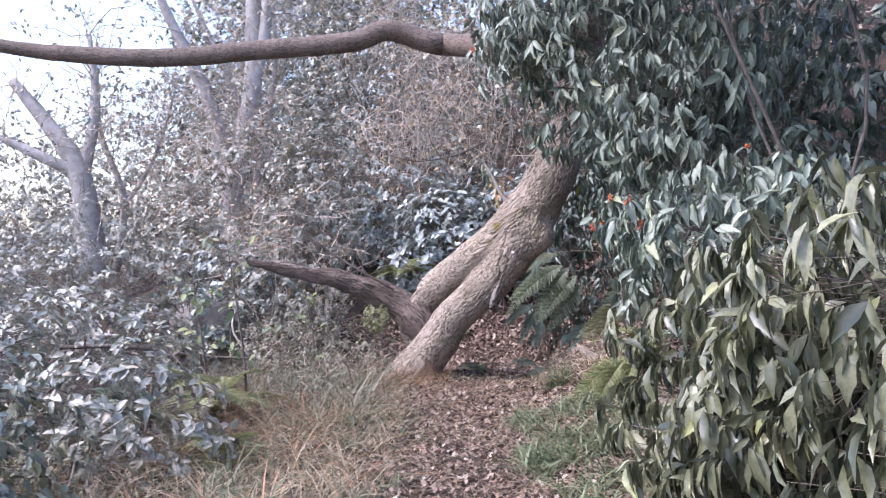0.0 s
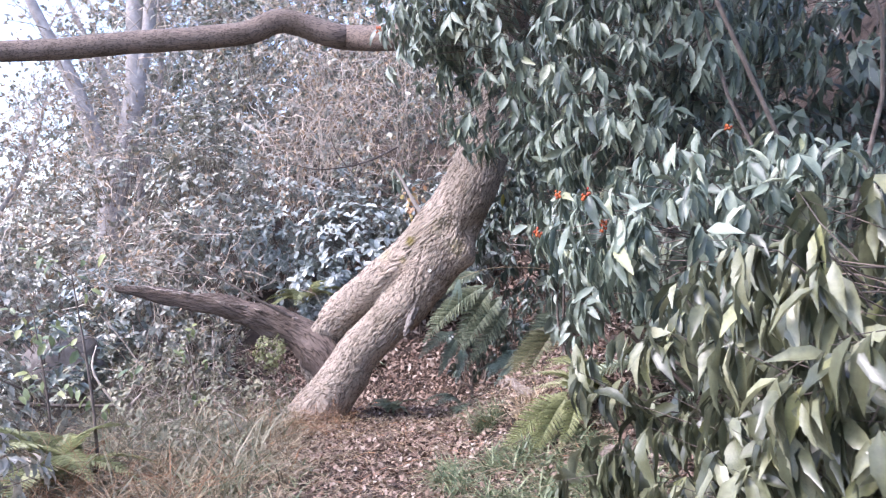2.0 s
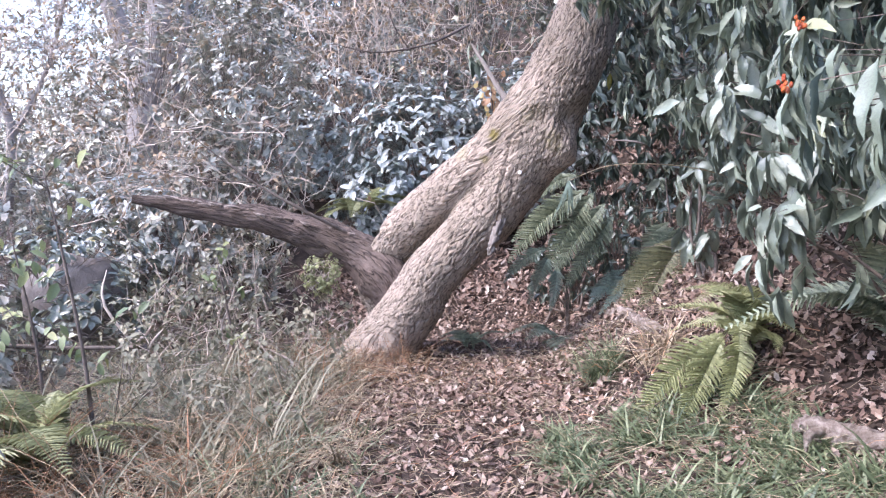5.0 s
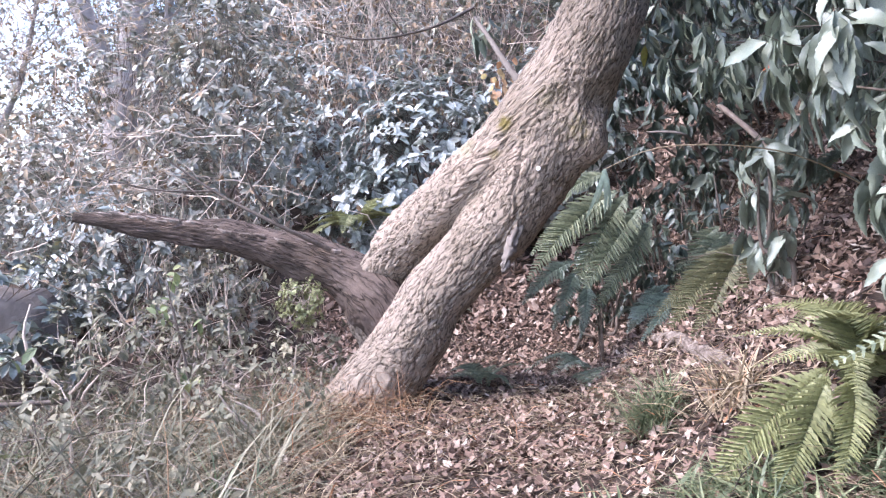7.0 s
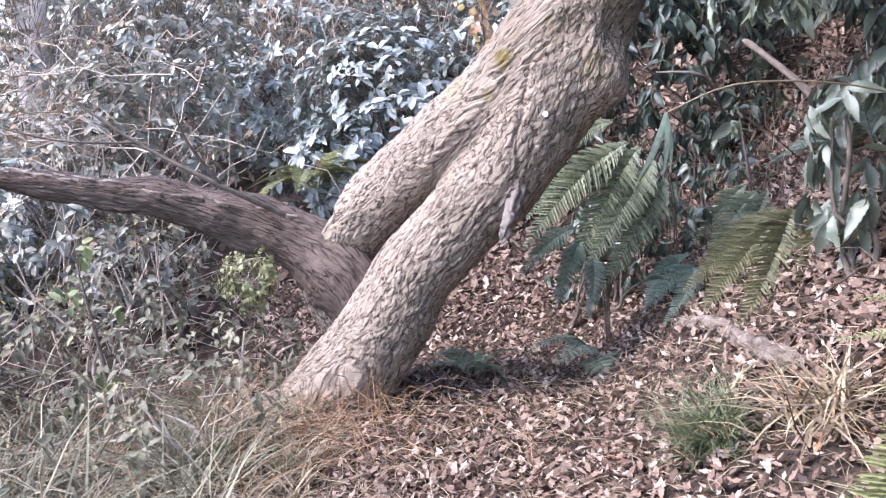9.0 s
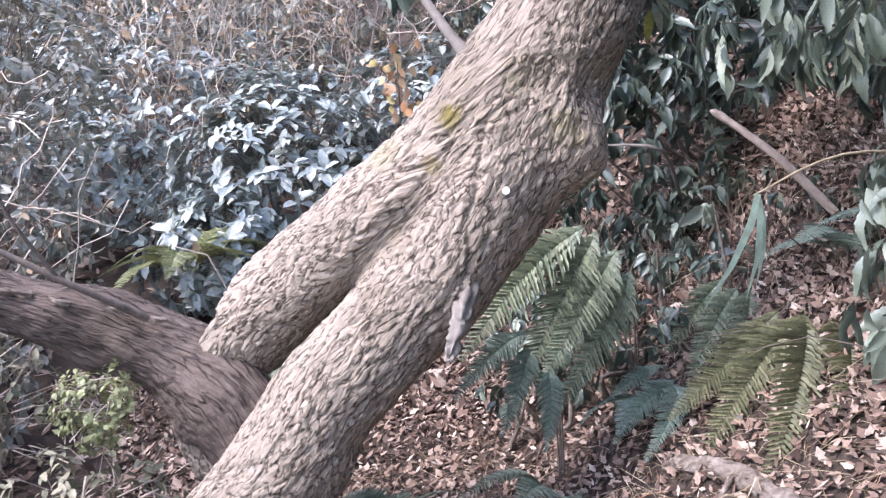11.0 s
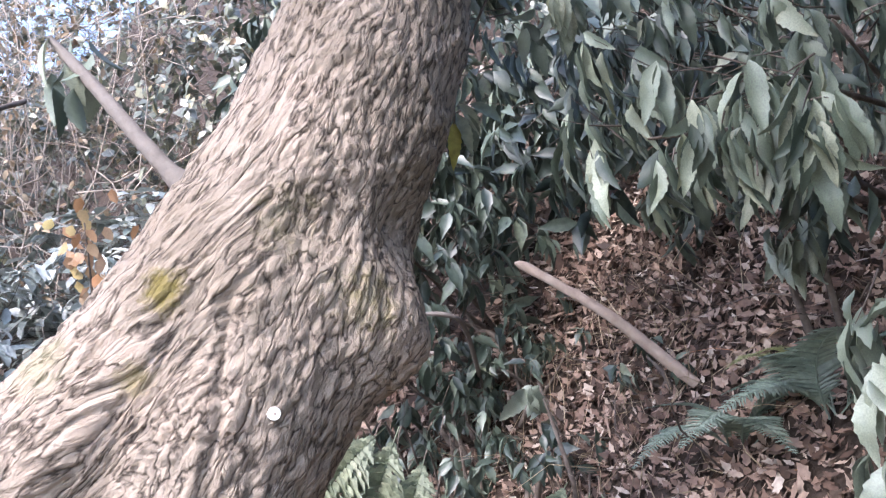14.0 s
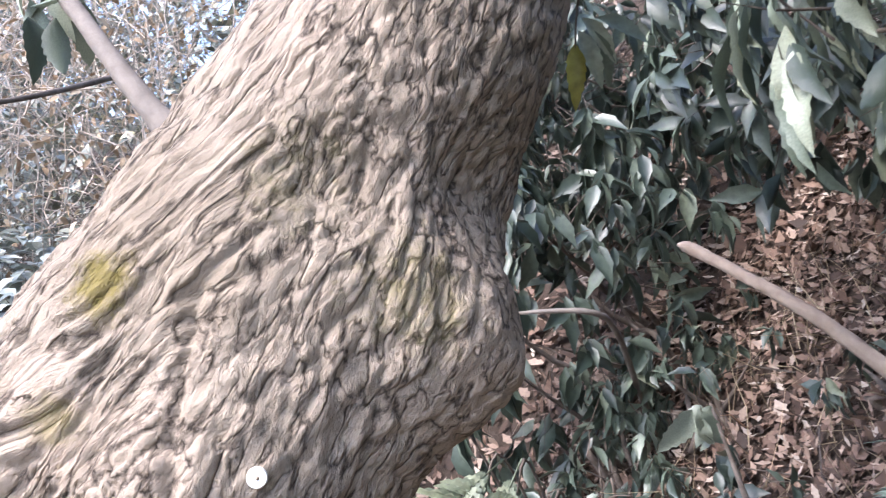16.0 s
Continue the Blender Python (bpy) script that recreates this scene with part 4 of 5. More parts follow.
# hillside behind the tree
HILL = "hillside shrubs"
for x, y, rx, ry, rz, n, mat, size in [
        (0.0, 13.9, 0.95, 0.8, 1.0, 560, SHEENLEAF, 0.115), (1.2, 14.4, 1.0, 0.9, 1.1, 480, SHEENLEAF, 0.115), (-1.95, 13.6, 0.8, 0.8, 1.7, 460, HAZELEAF, 0.09), (-0.9, 15.2, 1.3, 1.0, 1.1, 420, SHEENLEAF, 0.1), (-2.9, 12.9, 0.7, 0.6, 0.7, 260, SHEENLEAF, 0.1),
        (-3.3, 14.6, 1.3, 1.1, 1.6, 480, HAZELEAF, 0.09), (0.8, 16.8, 1.6, 1.3, 1.5, 480, IVY, 0.1), (-1.8, 17.4, 1.6, 1.3, 1.5, 480, HAZELEAF, 0.1), (-4.4, 17.4, 1.7, 1.4, 0.9, 420, HAZELEAF, 0.1),
        (3.0, 15.5, 1.6, 1.4, 1.8, 460, IVY, 0.11), (-7.0, 16.5, 1.8, 1.4, 1.5, 420, HAZELEAF, 0.1), (2.6, 19.0, 2.2, 1.6, 2.2, 520, IVY, 0.12), (-0.4, 20.4, 2.2, 1.6, 2.2, 560, HAZELEAF, 0.12),
        (-2.6, 20.8, 2.0, 1.6, 2.4, 600, IVY, 0.12), (-6.8, 20.6, 2.0, 1.6, 2.2, 480, HAZELEAF, 0.11), (1.5, 23.5, 2.8, 1.8, 2.8, 560, IVY, 0.14), (-2.4, 24.5, 2.8, 1.8, 3.0, 600, IVY, 0.14),
        (-6.0, 25.5, 2.6, 1.8, 3.4, 560, HAZELEAF, 0.14), (5.5, 21, 2.8, 2.2, 3.0, 480, IVY, 0.14), (-4.0, 30, 3.5, 2.5, 4.5, 560, HAZELEAF, 0.17), (1.0, 30, 4.0, 2.5, 4.0, 560, IVY, 0.17), (-8.6, 23.5, 1.7, 1.6, 1.6, 320, HAZELEAF, 0.12),
        (-3.4, 25.0, 1.8, 1.4, 4.6, 620, HAZELEAF, 0.12), (-5.6, 24.8, 1.2, 1.2, 3.6, 400, HAZELEAF, 0.11), (4.0, 17.0, 1.8, 1.5, 2.0, 420, IVY, 0.12), (7.5, 18.0, 2.2, 1.8, 2.6, 420, IVY, 0.13), (8.5, 24.0, 3.5, 2.0, 3.6, 420, IVY, 0.15), (2.0, 26.5, 3.0, 1.8, 4.0, 500, HAZELEAF, 0.14),
        (-6.5, 29.0, 2.6, 1.6, 5.6, 1300, IVY, 0.15), (-8.2, 27.0, 1.8, 1.4, 4.0, 480, HAZELEAF, 0.14), (-11.5, 28.0, 2.6, 1.8, 2.2, 420, HAZELEAF, 0.14), (-3.0, 27.5, 2.4, 1.5, 5.0, 1100, IVY, 0.15), (-9.5, 18.5, 2.0, 1.5, 1.5, 360, HAZELEAF, 0.11), (-13.5, 35.0, 3.0, 2.0, 3.6, 600, HAZELEAF, 0.2), (-8.0, 37.0, 4.2, 2.0, 8.0, 2400, IVY, 0.24), (-2.5, 37.0, 4.5, 2.0, 9.0, 2400, IVY, 0.24), (-18.0, 33.0, 4.0, 2.0, 2.6, 500, HAZELEAF, 0.2)]:
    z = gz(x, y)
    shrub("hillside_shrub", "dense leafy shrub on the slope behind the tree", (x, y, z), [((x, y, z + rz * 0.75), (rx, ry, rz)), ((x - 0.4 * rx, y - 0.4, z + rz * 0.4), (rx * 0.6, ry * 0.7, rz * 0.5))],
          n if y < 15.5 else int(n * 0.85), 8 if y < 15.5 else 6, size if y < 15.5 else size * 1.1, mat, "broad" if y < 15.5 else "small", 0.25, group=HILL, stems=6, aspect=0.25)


# ---- woodland trees behind the thicket ----
def wood_tree(label, forks, twigs, crown, seed):
    """A pale tree: its trunk and limbs, fine twigs, and a thin crown."""
    base = forks[0][0][0]
    t = thing("woodland_tree", base, label, "tree", "pale trees beyond the thicket")
    inv = Matrix.Translation(base).inverted()
    ends = []
    for k, (pts, radii) in enumerate(forks):
        v, f = tube(pts, radii, 12, 6)
        ob = child("trunk" if k == 0 else "limb", mesh_of("trunk", v, f, PALEBARK), t)
        ob.matrix_parent_inverse = inv
        q, _ = curve_points(pts, radii, 6)
        ends.append(q[len(q) // 3:])
    ends = np.concatenate(ends)
    s = ends[R.randint(len(ends), size=twigs)]
    way = rand_dirs(twigs) + np.array([0, 0, 0.5])
    v, f, p = strands(s, way, R.uniform(0.6, 2.0, twigs), R.uniform(0.006, 0.016, twigs), 0.3, 3, 6)
    tips = p[:, 3:].reshape(-1, 3)
    s2 = tips[R.randint(len(tips), size=twigs * 3)]
    v2, f2, p2 = strands(s2, rand_dirs(len(s2)) + np.array([0, 0, 0.2]), R.uniform(0.25, 0.8, len(s2)), 0.005, 0.3)
    v, f = join([(v, f), (v2, f2)])
    ob = child("twig_growth", mesh_of("twig_growth", v, f, PALETWIG), t, kind="stuff")
    ob.matrix_parent_inverse = inv
    if crown:
        q = p2[:, 2:].reshape(-1, 3)
        q = q[R.randint(len(q), size=crown)]
        v, f = leaves("small", q, rand_dirs(crown) + np.array([0, 0, -0.5]), rand_dirs(crown) + np.array([0, 0, 1.0]), R.uniform(0.07, 0.13, crown), 0.03)
        ob = child("crown", mesh_of("crown", v, f, HAZELEAF), t, kind="stuff")
        ob.matrix_parent_inverse = inv
    return t


wood_tree("pale-barked forked tree rising from the thicket", [
    ([(-3.97, 16.50, 0.98), (-3.97, 16.50, 2.30), (-3.75, 16.50, 3.48), (-3.64, 16.50, 4.51), (-3.68, 16.50, 5.76), (-3.61, 16.57, 7.38)], [0.24, 0.21, 0.17, 0.17, 0.15, 0.1]),
    ([(-3.97, 16.50, 2.45), (-4.20, 16.50, 3.33), (-4.64, 16.43, 4.44), (-5.11, 16.35, 5.32), (-5.59, 16.35, 6.28)], [0.16, 0.15, 0.12, 0.09, 0.05]),
    ([(-3.68, 16.50, 4.07), (-3.46, 16.43, 5.10), (-3.42, 16.43, 5.98), (-3.31, 16.50, 7.31)], [0.13, 0.11, 0.1, 0.07])], 120, 900, 1)
wood_tree("pale leaning tree at the bright edge of the wood", [
    ([(-6.40, 16.50, 0.76), (-6.51, 16.50, 1.49), (-6.77, 16.50, 2.67), (-7.36, 16.50, 3.48), (-8.02, 16.50, 4.22)], [0.27, 0.25, 0.2, 0.14, 0.09]),
    ([(-6.77, 16.50, 2.60), (-7.28, 16.35, 2.82), (-8.31, 16.28, 3.26)], [0.13, 0.1, 0.05]),
    ([(-6.70, 16.50, 2.45), (-6.55, 16.65, 3.78), (-6.77, 16.79, 5.17)], [0.13, 0.09, 0.04])], 90, 500, 2)
wood_tree("thin pale tree standing among hillside shrubs", [
    ([(-3.6, 17.0, 1.5), (-3.7, 17.0, 3.2), (-4.3, 17.0, 4.6), (-5.0, 17.0, 6.0)], [0.09, 0.075, 0.06, 0.03]),
    ([(-3.65, 17.0, 2.8), (-3.4, 17.1, 4.4), (-3.5, 17.2, 6.0)], [0.06, 0.05, 0.02])], 110, 700, 3)
wood_tree("bare grey sapling tree on the open slope", [
    ([(-6.4, 17.5, 0.8), (-6.3, 17.5, 2.2), (-6.8, 17.5, 3.5), (-7.0, 17.6, 5.0)], [0.08, 0.07, 0.05, 0.02]),
    ([(-6.3, 17.5, 2.0), (-5.7, 17.5, 3.1), (-5.3, 17.4, 4.5)], [0.05, 0.04, 0.02])], 130, 500, 4)

# dry brambles hanging over the slope behind the tree
for label, centre, spread, n, lean in [
        ("tangle of dry pale brown brambles on the slope", (-0.6, 14.6, 3.3), (1.2, 0.7, 1.1), 300, (0.3, -0.5, -0.3)),
        ("dry brown bramble thicket above the evergreens", (0.6, 15.8, 4.6), (1.6, 0.8, 1.3), 360, (-0.3, -0.5, -0.2)),
        ("dense bare twigs over the open thicket", (-3.8, 15.6, 3.0), (1.7, 1.0, 1.2), 420, (-0.6, -0.3, 0.3)),
        ("tangle of bare brambles beside the dead limb", (-2.0, 11.9, 1.5), (1.0, 0.6, 0.5), 120, (-0.6, -0.2, 0.2)),
        ("dry brambles on the upper slope", (-1.2, 18.5, 6.2), (2.4, 1.2, 1.4), 520, (0.2, -0.4, -0.3))]:
    c = np.array(centre)
    t = thing("bramble_tangle", (centre[0], centre[1], gz(centre[0], centre[1])), label, "bramble", "dry brambles")
    inv = Matrix.Translation(t.location).inverted()
    s = c + R.normal(size=(n, 3)) * np.array(spread) * 0.6
    v, f, p = strands(s, rand_dirs(n) + np.array(lean), R.uniform(0.5, 1.5, n), R.uniform(0.003, 0.007, n), 0.35, 3, 7, 0.25)
    r0 = np.array([[centre[0] + R.uniform(-0.5, 0.5), centre[1] + R.uniform(-0.3, 0.6), 0] for _ in range(14)])
    r0[:, 2] = ground_z(r0[:, 0], r0[:, 1]) - 0.03
    v2, f2, _ = strands(r0, c - r0 + R.normal(size=r0.shape) * 0.4, centre[2] - r0[:, 2] + 0.4, 0.009, 0.2, 4, 7)
    vv, ff = join([(v, f), (v2, f2)])
    ob = child("cane_growth", mesh_of("cane_growth", vv, ff, PALETWIG), t, kind="stuff")
    ob.matrix_parent_inverse = inv
    q = p[:, 2:].reshape(-1, 3)
    q = q[R.randint(len(q), size=n * 3)]
    v, f = leaves("broad", q, rand_dirs(len(q)) + np.array([0, 0, -0.6]), rand_dirs(len(q)) + np.array([0, -0.6, 0.7]), R.uniform(0.04, 0.085, len(q)), 0.017)
    ob = child("withered_leaves", mesh_of("withered_leaves", v, f, BROWNLEAF), t, kind="stuff")
    ob.matrix_parent_inverse = inv


# ---- ferns ----
def frond_mesh(length, mat, arch, drop, seed):
    """A frond along y: its midrib rises and bows over; toothed leaflets on both sides."""
    t = np.linspace(0, 1, 9)
    spine = np.stack([0.04 * np.sin(t * 3 + seed), t * length * (1 - 0.18 * arch * t), length * (arch * (t - t * t) * 1.6 - drop * t * t)], -1)
    v, f = tube(spine, np.linspace(0.004, 0.001, 9), 4, 3, False)
    p, _ = curve_points(spine, t, 6)
    d = unit(np.gradient(p, axis=0))
    k = np.linspace(0.12, 0.985, 46)
    at = (k * (len(p) - 1)).astype(int)
    pos, dr = p[at], d[at]
    side = unit(np.cross(dr, np.array([0, 0, 1.0])))
    up = np.cross(side, dr)
    size = length * 0.25 * np.minimum((k - 0.1) / 0.22, 1) * (1 - k) ** 0.72 * 1.25 + 0.006
    parts = [(v, f)]
    for sgn in (-1, 1):
        along = side * sgn + dr * 0.42 + up * 0.10 + R.normal(size=pos.shape) * 0.05
        parts.append(leaves("pinna", pos, along, up + R.normal(size=pos.shape) * 0.12, size * R.uniform(0.9, 1.1, len(k)), np.maximum(length * 0.0165 * (1.15 - 0.6 * k), 0.003)))
    v, f = join(parts)
    return mesh_of("frond", v, f, mat, False)


def fern(place, count, length, mat, label, toward=0.0, spread=360, arch=0.5, drop=0.35, lift=38):
    x, y = place[:2]
    z = place[2] if len(place) > 2 else gz(x, y)
    t = thing("fern", (x, y, z), label, "fern", "ferns beside the path")
    shared = [frond_mesh(length, mat, arch * R.uniform(0.7, 1.3), drop * R.uniform(0.7, 1.3), q) for q in range(3)]
    for k in range(count):
        ob = child("frond", shared[k % 3], t)
        yaw = toward + (k + 0.5) / count * spread - spread / 2 + R.uniform(-12, 12)
        ob.matrix_basis = pose(0, 0, 0, 0, 0, yaw) @ pose(0, 0.02, 0, lift + R.uniform(-16, 16), R.uniform(-20, 20), 0) @ Matrix.Diagonal((*(R.uniform(0.75, 1.1),) * 3, 1))
    return t


def hanging_fern(root, label, mat, fronds):
    """A fern rooted on the bank; each frond runs from its base to its tip, facing up and out from the slope."""
    x, y, z = root
    t = thing("fern", root, label, "fern", "ferns beside the path")
    inv = Matrix.Translation(root).inverted()
    for k, (base, tip) in enumerate(fronds):
        a, b = Vector(base), Vector(tip)
        d = (b - a).normalized()
        side = d.cross(Vector((0.1 * math.sin(k * 2.1), -0.75, 0.65))).normalized()
        m = Matrix((side, d, side.cross(d))).transposed().to_4x4()
        ob = child("frond", frond_mesh((b - a).length * 1.1, mat, 0.22, 0.12, k * 1.3), t)
        ob.matrix_parent_inverse = inv
        ob.matrix_basis = Matrix.Translation(a) @ m @ Matrix.Diagonal((0.62, 1, 1, 1))
        v, f = tube([Vector(root) + Vector((0.01 * k, 0, -0.04)), (Vector(root) + a) / 2 + Vector((0.05, 0.06, 0.05)), a, a + d * 0.1], [0.006, 0.005, 0.004, 0.003], 5, 4)
        ob = child("stipe", mesh_of("stipe", v, f, TWIG), t, "thin brown leaf stalk")
        ob.matrix_parent_inverse = inv


hanging_fern((1.78, 11.5, gz(1.78, 11.5)), "large pale green fern with fronds hanging down the bank", FERN,
             [((1.53, 11.4, 1.35), (0.81, 11.0, 0.82)), ((1.60, 11.4, 1.33), (1.05, 11.0, 0.69)), ((1.68, 11.38, 1.24), (1.12, 10.96, 0.69)), ((1.71, 11.36, 1.15), (1.26, 10.98, 0.56)),
              ((1.40, 11.45, 1.27), (0.86, 11.1, 0.95)), ((1.45, 11.5, 1.45), (0.98, 11.25, 1.25))])
hanging_fern((1.3, 11.25, gz(1.3, 11.25)), "small bluish fern below the hanging fronds", BLUEFERN, [((1.14, 11.15, 0.84), (0.75, 10.9, 0.62)), ((1.18, 11.15, 0.8), (0.92, 10.9, 0.45)), ((1.2, 11.1, 0.7), (1.08, 10.8, 0.4))])
hanging_fern((2.3, 11.3, gz(2.3, 11.3)), "fern with withered grey-green fronds drooping over litter", FERN, [((2.22, 11.2, 1.03), (1.80, 10.8, 0.68)), ((2.22, 11.3, 1.05), (1.80, 11.1, 0.78)), ((2.25, 11.15, 1.02), (1.90, 10.72, 0.74))])
hanging_fern((2.14, 10.55, gz(2.14, 10.55)), "olive fern with broad fronds spreading down the bank", OLIVEFERN,
             [((2.13, 10.5, 0.97), (1.55, 10.15, 0.52)), ((2.12, 10.44, 0.97), (1.60, 9.8, 0.55)), ((2.12, 10.6, 0.98), (1.55, 10.5, 0.6)), ((2.16, 10.4, 0.98), (1.85, 9.75, 0.66))])
hanging_fern((1.85, 11.0, gz(1.85, 11.0)), "blue-green fern low beside the rotten branch", BLUEFERN, [((1.78, 10.95, 0.62), (1.42, 10.75, 0.42)), ((1.8, 11.1, 0.64), (1.50, 11.15, 0.52)), ((1.76, 10.88, 0.6), (1.46, 10.55, 0.42))])


# yaw 0 points the fronds away down the path, 90 towards the open side
fern((1.87, 8.42), 11, 0.56, YFERN, "yellow-green fern with arching fronds on the path's edge", 90, 330, 0.7, 0.5, 50)
hanging_fern((1.84, 8.34, gz(1.84, 8.34)), "pale yellow fern drooping over dead leaves", YFERN,
             [((1.76, 8.33, 0.62), (1.18, 8.12, 0.15)), ((1.74, 8.3, 0.58), (1.34, 7.9, 0.2)), ((1.8, 8.3, 0.6), (1.55, 7.85, 0.32))])
fern((2.5, 7.9), 8, 0.85, FERN, "dark green fern under the aucuba", 90, 260, 0.5, 0.45, 46)
fern((1.72, 11.0), 4, 0.42, BLUEFERN, "blue-green fern low on the leaf litter", 140, 150, 0.35, 0.3, 18)
fern((2.42, 10.62), 6, 0.42, BLUEFERN, "short blue-green fern beside a fallen stick", 130, 260, 0.4, 0.35, 28)
fern((2.45, 10.25), 8, 0.5, BLUEFERN, "bluish fern growing on the leafy bank", 120, 320, 0.4, 0.3, 34)
fern((2.62, 10.5), 5, 0.3, YFERN, "small withering yellow fern on the bank", 120, 300, 0.4, 0.3, 34)
fern((1.2, 11.0), 5, 0.5, FERN, "small fern at the foot of the trunk", 180, 240, 0.4, 0.4, 26)
fern((0.45, 10.95), 6, 0.33, FERN, "tiny fern beside the trunk's foot", 180, 360, 0.4, 0.3, 38)
fern((-1.75, 7.7), 11, 0.8, YFERN, "yellow-green fern among dry grass", 160, 330, 0.5, 0.35, 36)
fern((-2.3, 7.2), 8, 0.75, FERN, "green fern at the thicket's edge", 180, 330, 0.5, 0.35, 32)
fern((-1.3, 6.3), 7, 0.5, YFERN, "yellowish fern in straw-coloured grass", 180, 330, 0.5, 0.35, 40)
fern((-0.6, 13.0, 1.05), 9, 0.6, YFERN, "bright fern growing behind the second trunk", 180, 300, 0.4, 0.5, 28)
fern((-0.05, 12.7), 8, 0.5, FERN, "soft green fern below the evergreens", 180, 300, 0.4, 0.5, 30)
fern((2.9, 6.9), 8, 0.9, FERN, "shaded fern under hanging leaves", 100, 240, 0.45, 0.35, 34)
fern((2.9, 8.7), 7, 0.8, FERN, "fern on the shaded slope under the canopy", 120, 240, 0.4, 0.4, 26)

# ---- sapling, sprig and fallen wood ----
def sapling(place, height, n, size, mat, label):
    x, y = place
    z = gz(x, y)
    t = thing("sapling", (x, y, z), label, "sapling", "young saplings")
    inv = Matrix.Translation(t.location).inverted()
    line = [(x, y, z - 0.05), (x - 0.05 * height, y + 0.02, z + 0.4 * height), (x - 0.16 * height, y, z + height)]
    v, f = tube(line, [0.013, 0.010, 0.004], 7, 6)
    ob = child("stem", mesh_of("stem", v, f, TWIG), t)
    ob.matrix_parent_inverse = inv
    q, _ = curve_points(line, [1, 1, 1], 12)
    s = q[R.randint(8, len(q), size=n)]
    v, f, p = strands(s, rand_dirs(n) * np.array([1, 1, 0.3]) + np.array([0, 0, 0.5]), R.uniform(0.2, 0.5, n) * height * 0.6, 0.004, 0.2)
    ob = child("twig_growth", mesh_of("twig_growth", v, f, TWIG), t, kind="stuff")
    ob.matrix_parent_inverse = inv
    tips = p[:, 2:].reshape(-1, 3)
    shared = mesh_of("leaf", SHAPES["broad"][0] * np.array([0.27, 1, 1]), SHAPES["broad"][1], mat)
    for k in range(len(tips)):
        d = Vector(unit(R.normal(size=3) + np.array([0, -0.2, -0.4])))
        x1 = d.cross(Vector((R.normal() * 0.4, -0.5, 1))).normalized()
        z1 = x1.cross(d)
        ob = child("leaf", shared, t)
        ob.matrix_parent_inverse = inv
        s1 = size * R.uniform(0.6, 1.2)
        ob.matrix_basis = Matrix.Translation(tips[k]) @ Matrix((x1, d, z1)).transposed().to_4x4() @ Matrix.Diagonal((s1, s1, s1, 1))
    return t


YOUNG = leaf_material("young_leaf", [(0, (0.12, 0.16, 0.075)), (0.6, (0.2, 0.235, 0.11)), (1, (0.34, 0.35, 0.15))], 0.4, 0.5, 0.3, True)
sapling((-1.55, 8.0), 1.45, 11, 0.1, YOUNG, "slender dark-stemmed sapling with pale yellow-green leaves")
sapling((-2.1, 8.7), 1.1, 9, 0.1, YOUNG, "young sapling with sparse green leaves")
sapling((-1.3, 10.1), 0.85, 8, 0.08, YOUNG, "small sapling in front of the dead limb")

sprig = thing("bamboo_grass", (2.6, 9.3, gz(2.6, 9.3)), "bamboo grass sprig with long pale hanging blades", "bamboo grass")
inv = Matrix.Translation(sprig.location).inverted()
v, f = tube([(2.6, 9.3, gz(2.6, 9.3) - 0.05), (1.9, 9.1, 1.45), (1.25, 8.85, 1.50), (0.92, 8.75, 1.40)], [0.004, 0.0035, 0.003, 0.002], 6, 6)
ob = child("stem", mesh_of("stem", v, f, STRAW), sprig)
ob.matrix_parent_inverse = inv
for (dx, dy, dz), length in [((-0.35, -0.1, -1), 0.32), ((0.05, -0.1, -1), 0.27), ((0.22, 0.0, -1), 0.25), ((-0.15, 0.1, -1), 0.22)]:
    v, f = leaves("blade", np.array([[0.92, 8.75, 1.40]]), np.array([[dx, dy, dz]]), np.array([[0.1, -1, 0.1]]), np.array([length * 0.8]), np.array([0.009]))
    ob = child("blade", mesh_of("blade", v, f, PALEBLADE), sprig)
    ob.matrix_parent_inverse = inv


def fallen(name, label, pts, radii, mat, depth=0.004, sides=16, forks=()):
    base = pts[0]
    t = thing(name, base, label, "fallen wood")
    inv = Matrix.Translation(base).inverted()
    v, f, uv = stem(pts, radii, sides, 40, depth, seed=R.uniform(0, 50))
    ob = child("shaft", mesh_of("shaft", v, f, mat, uv=uv), t)
    ob.matrix_parent_inverse = inv
    for fp, fr in forks:
        v, f = tube(fp, fr, 8, 5)
        ob = child("side_branch", mesh_of("side_branch", v, f, mat), t)
        ob.matrix_parent_inverse = inv
    return t


fallen("fallen_stick", "pale bare stick leaning on the leafy bank", [(2.24, 11.56, 1.935), (2.27, 11.52, 1.91), (2.35, 11.36, 1.79), (2.44, 11.2, 1.65), (2.54, 11.06, 1.48), (2.60, 10.98, 1.38)], [0.006, 0.02, 0.019, 0.021, 0.024, 0.02], STICK)
fallen("fallen_stick", "thin pale twig poking out of the leafy bank", [(1.8, 11.93, 1.78), (2.0, 11.76, 1.755), (2.14, 11.85, 1.68), (2.4, 12.2, 1.42), (2.6, 12.4, 1.33)], [0.006, 0.01, 0.011, 0.011, 0.011], SHOOT, 0.002, 10)
fallen("rotten_branch", "pale rotten branch lying in dead leaves", [(1.47, 10.42, 0.365), (1.50, 10.28, 0.41), (1.54, 10.0, 0.445), (1.55, 9.72, 0.445), (1.57, 9.45, 0.44), (1.62, 9.2, 0.45)], [0.01, 0.03, 0.042, 0.036, 0.048, 0.02], ROTTEN, 0.022, 26,
       [([(1.54, 10.0, 0.45), (1.47, 9.9, 0.44), (1.4, 9.86, 0.38)], [0.016, 0.011, 0.004])])
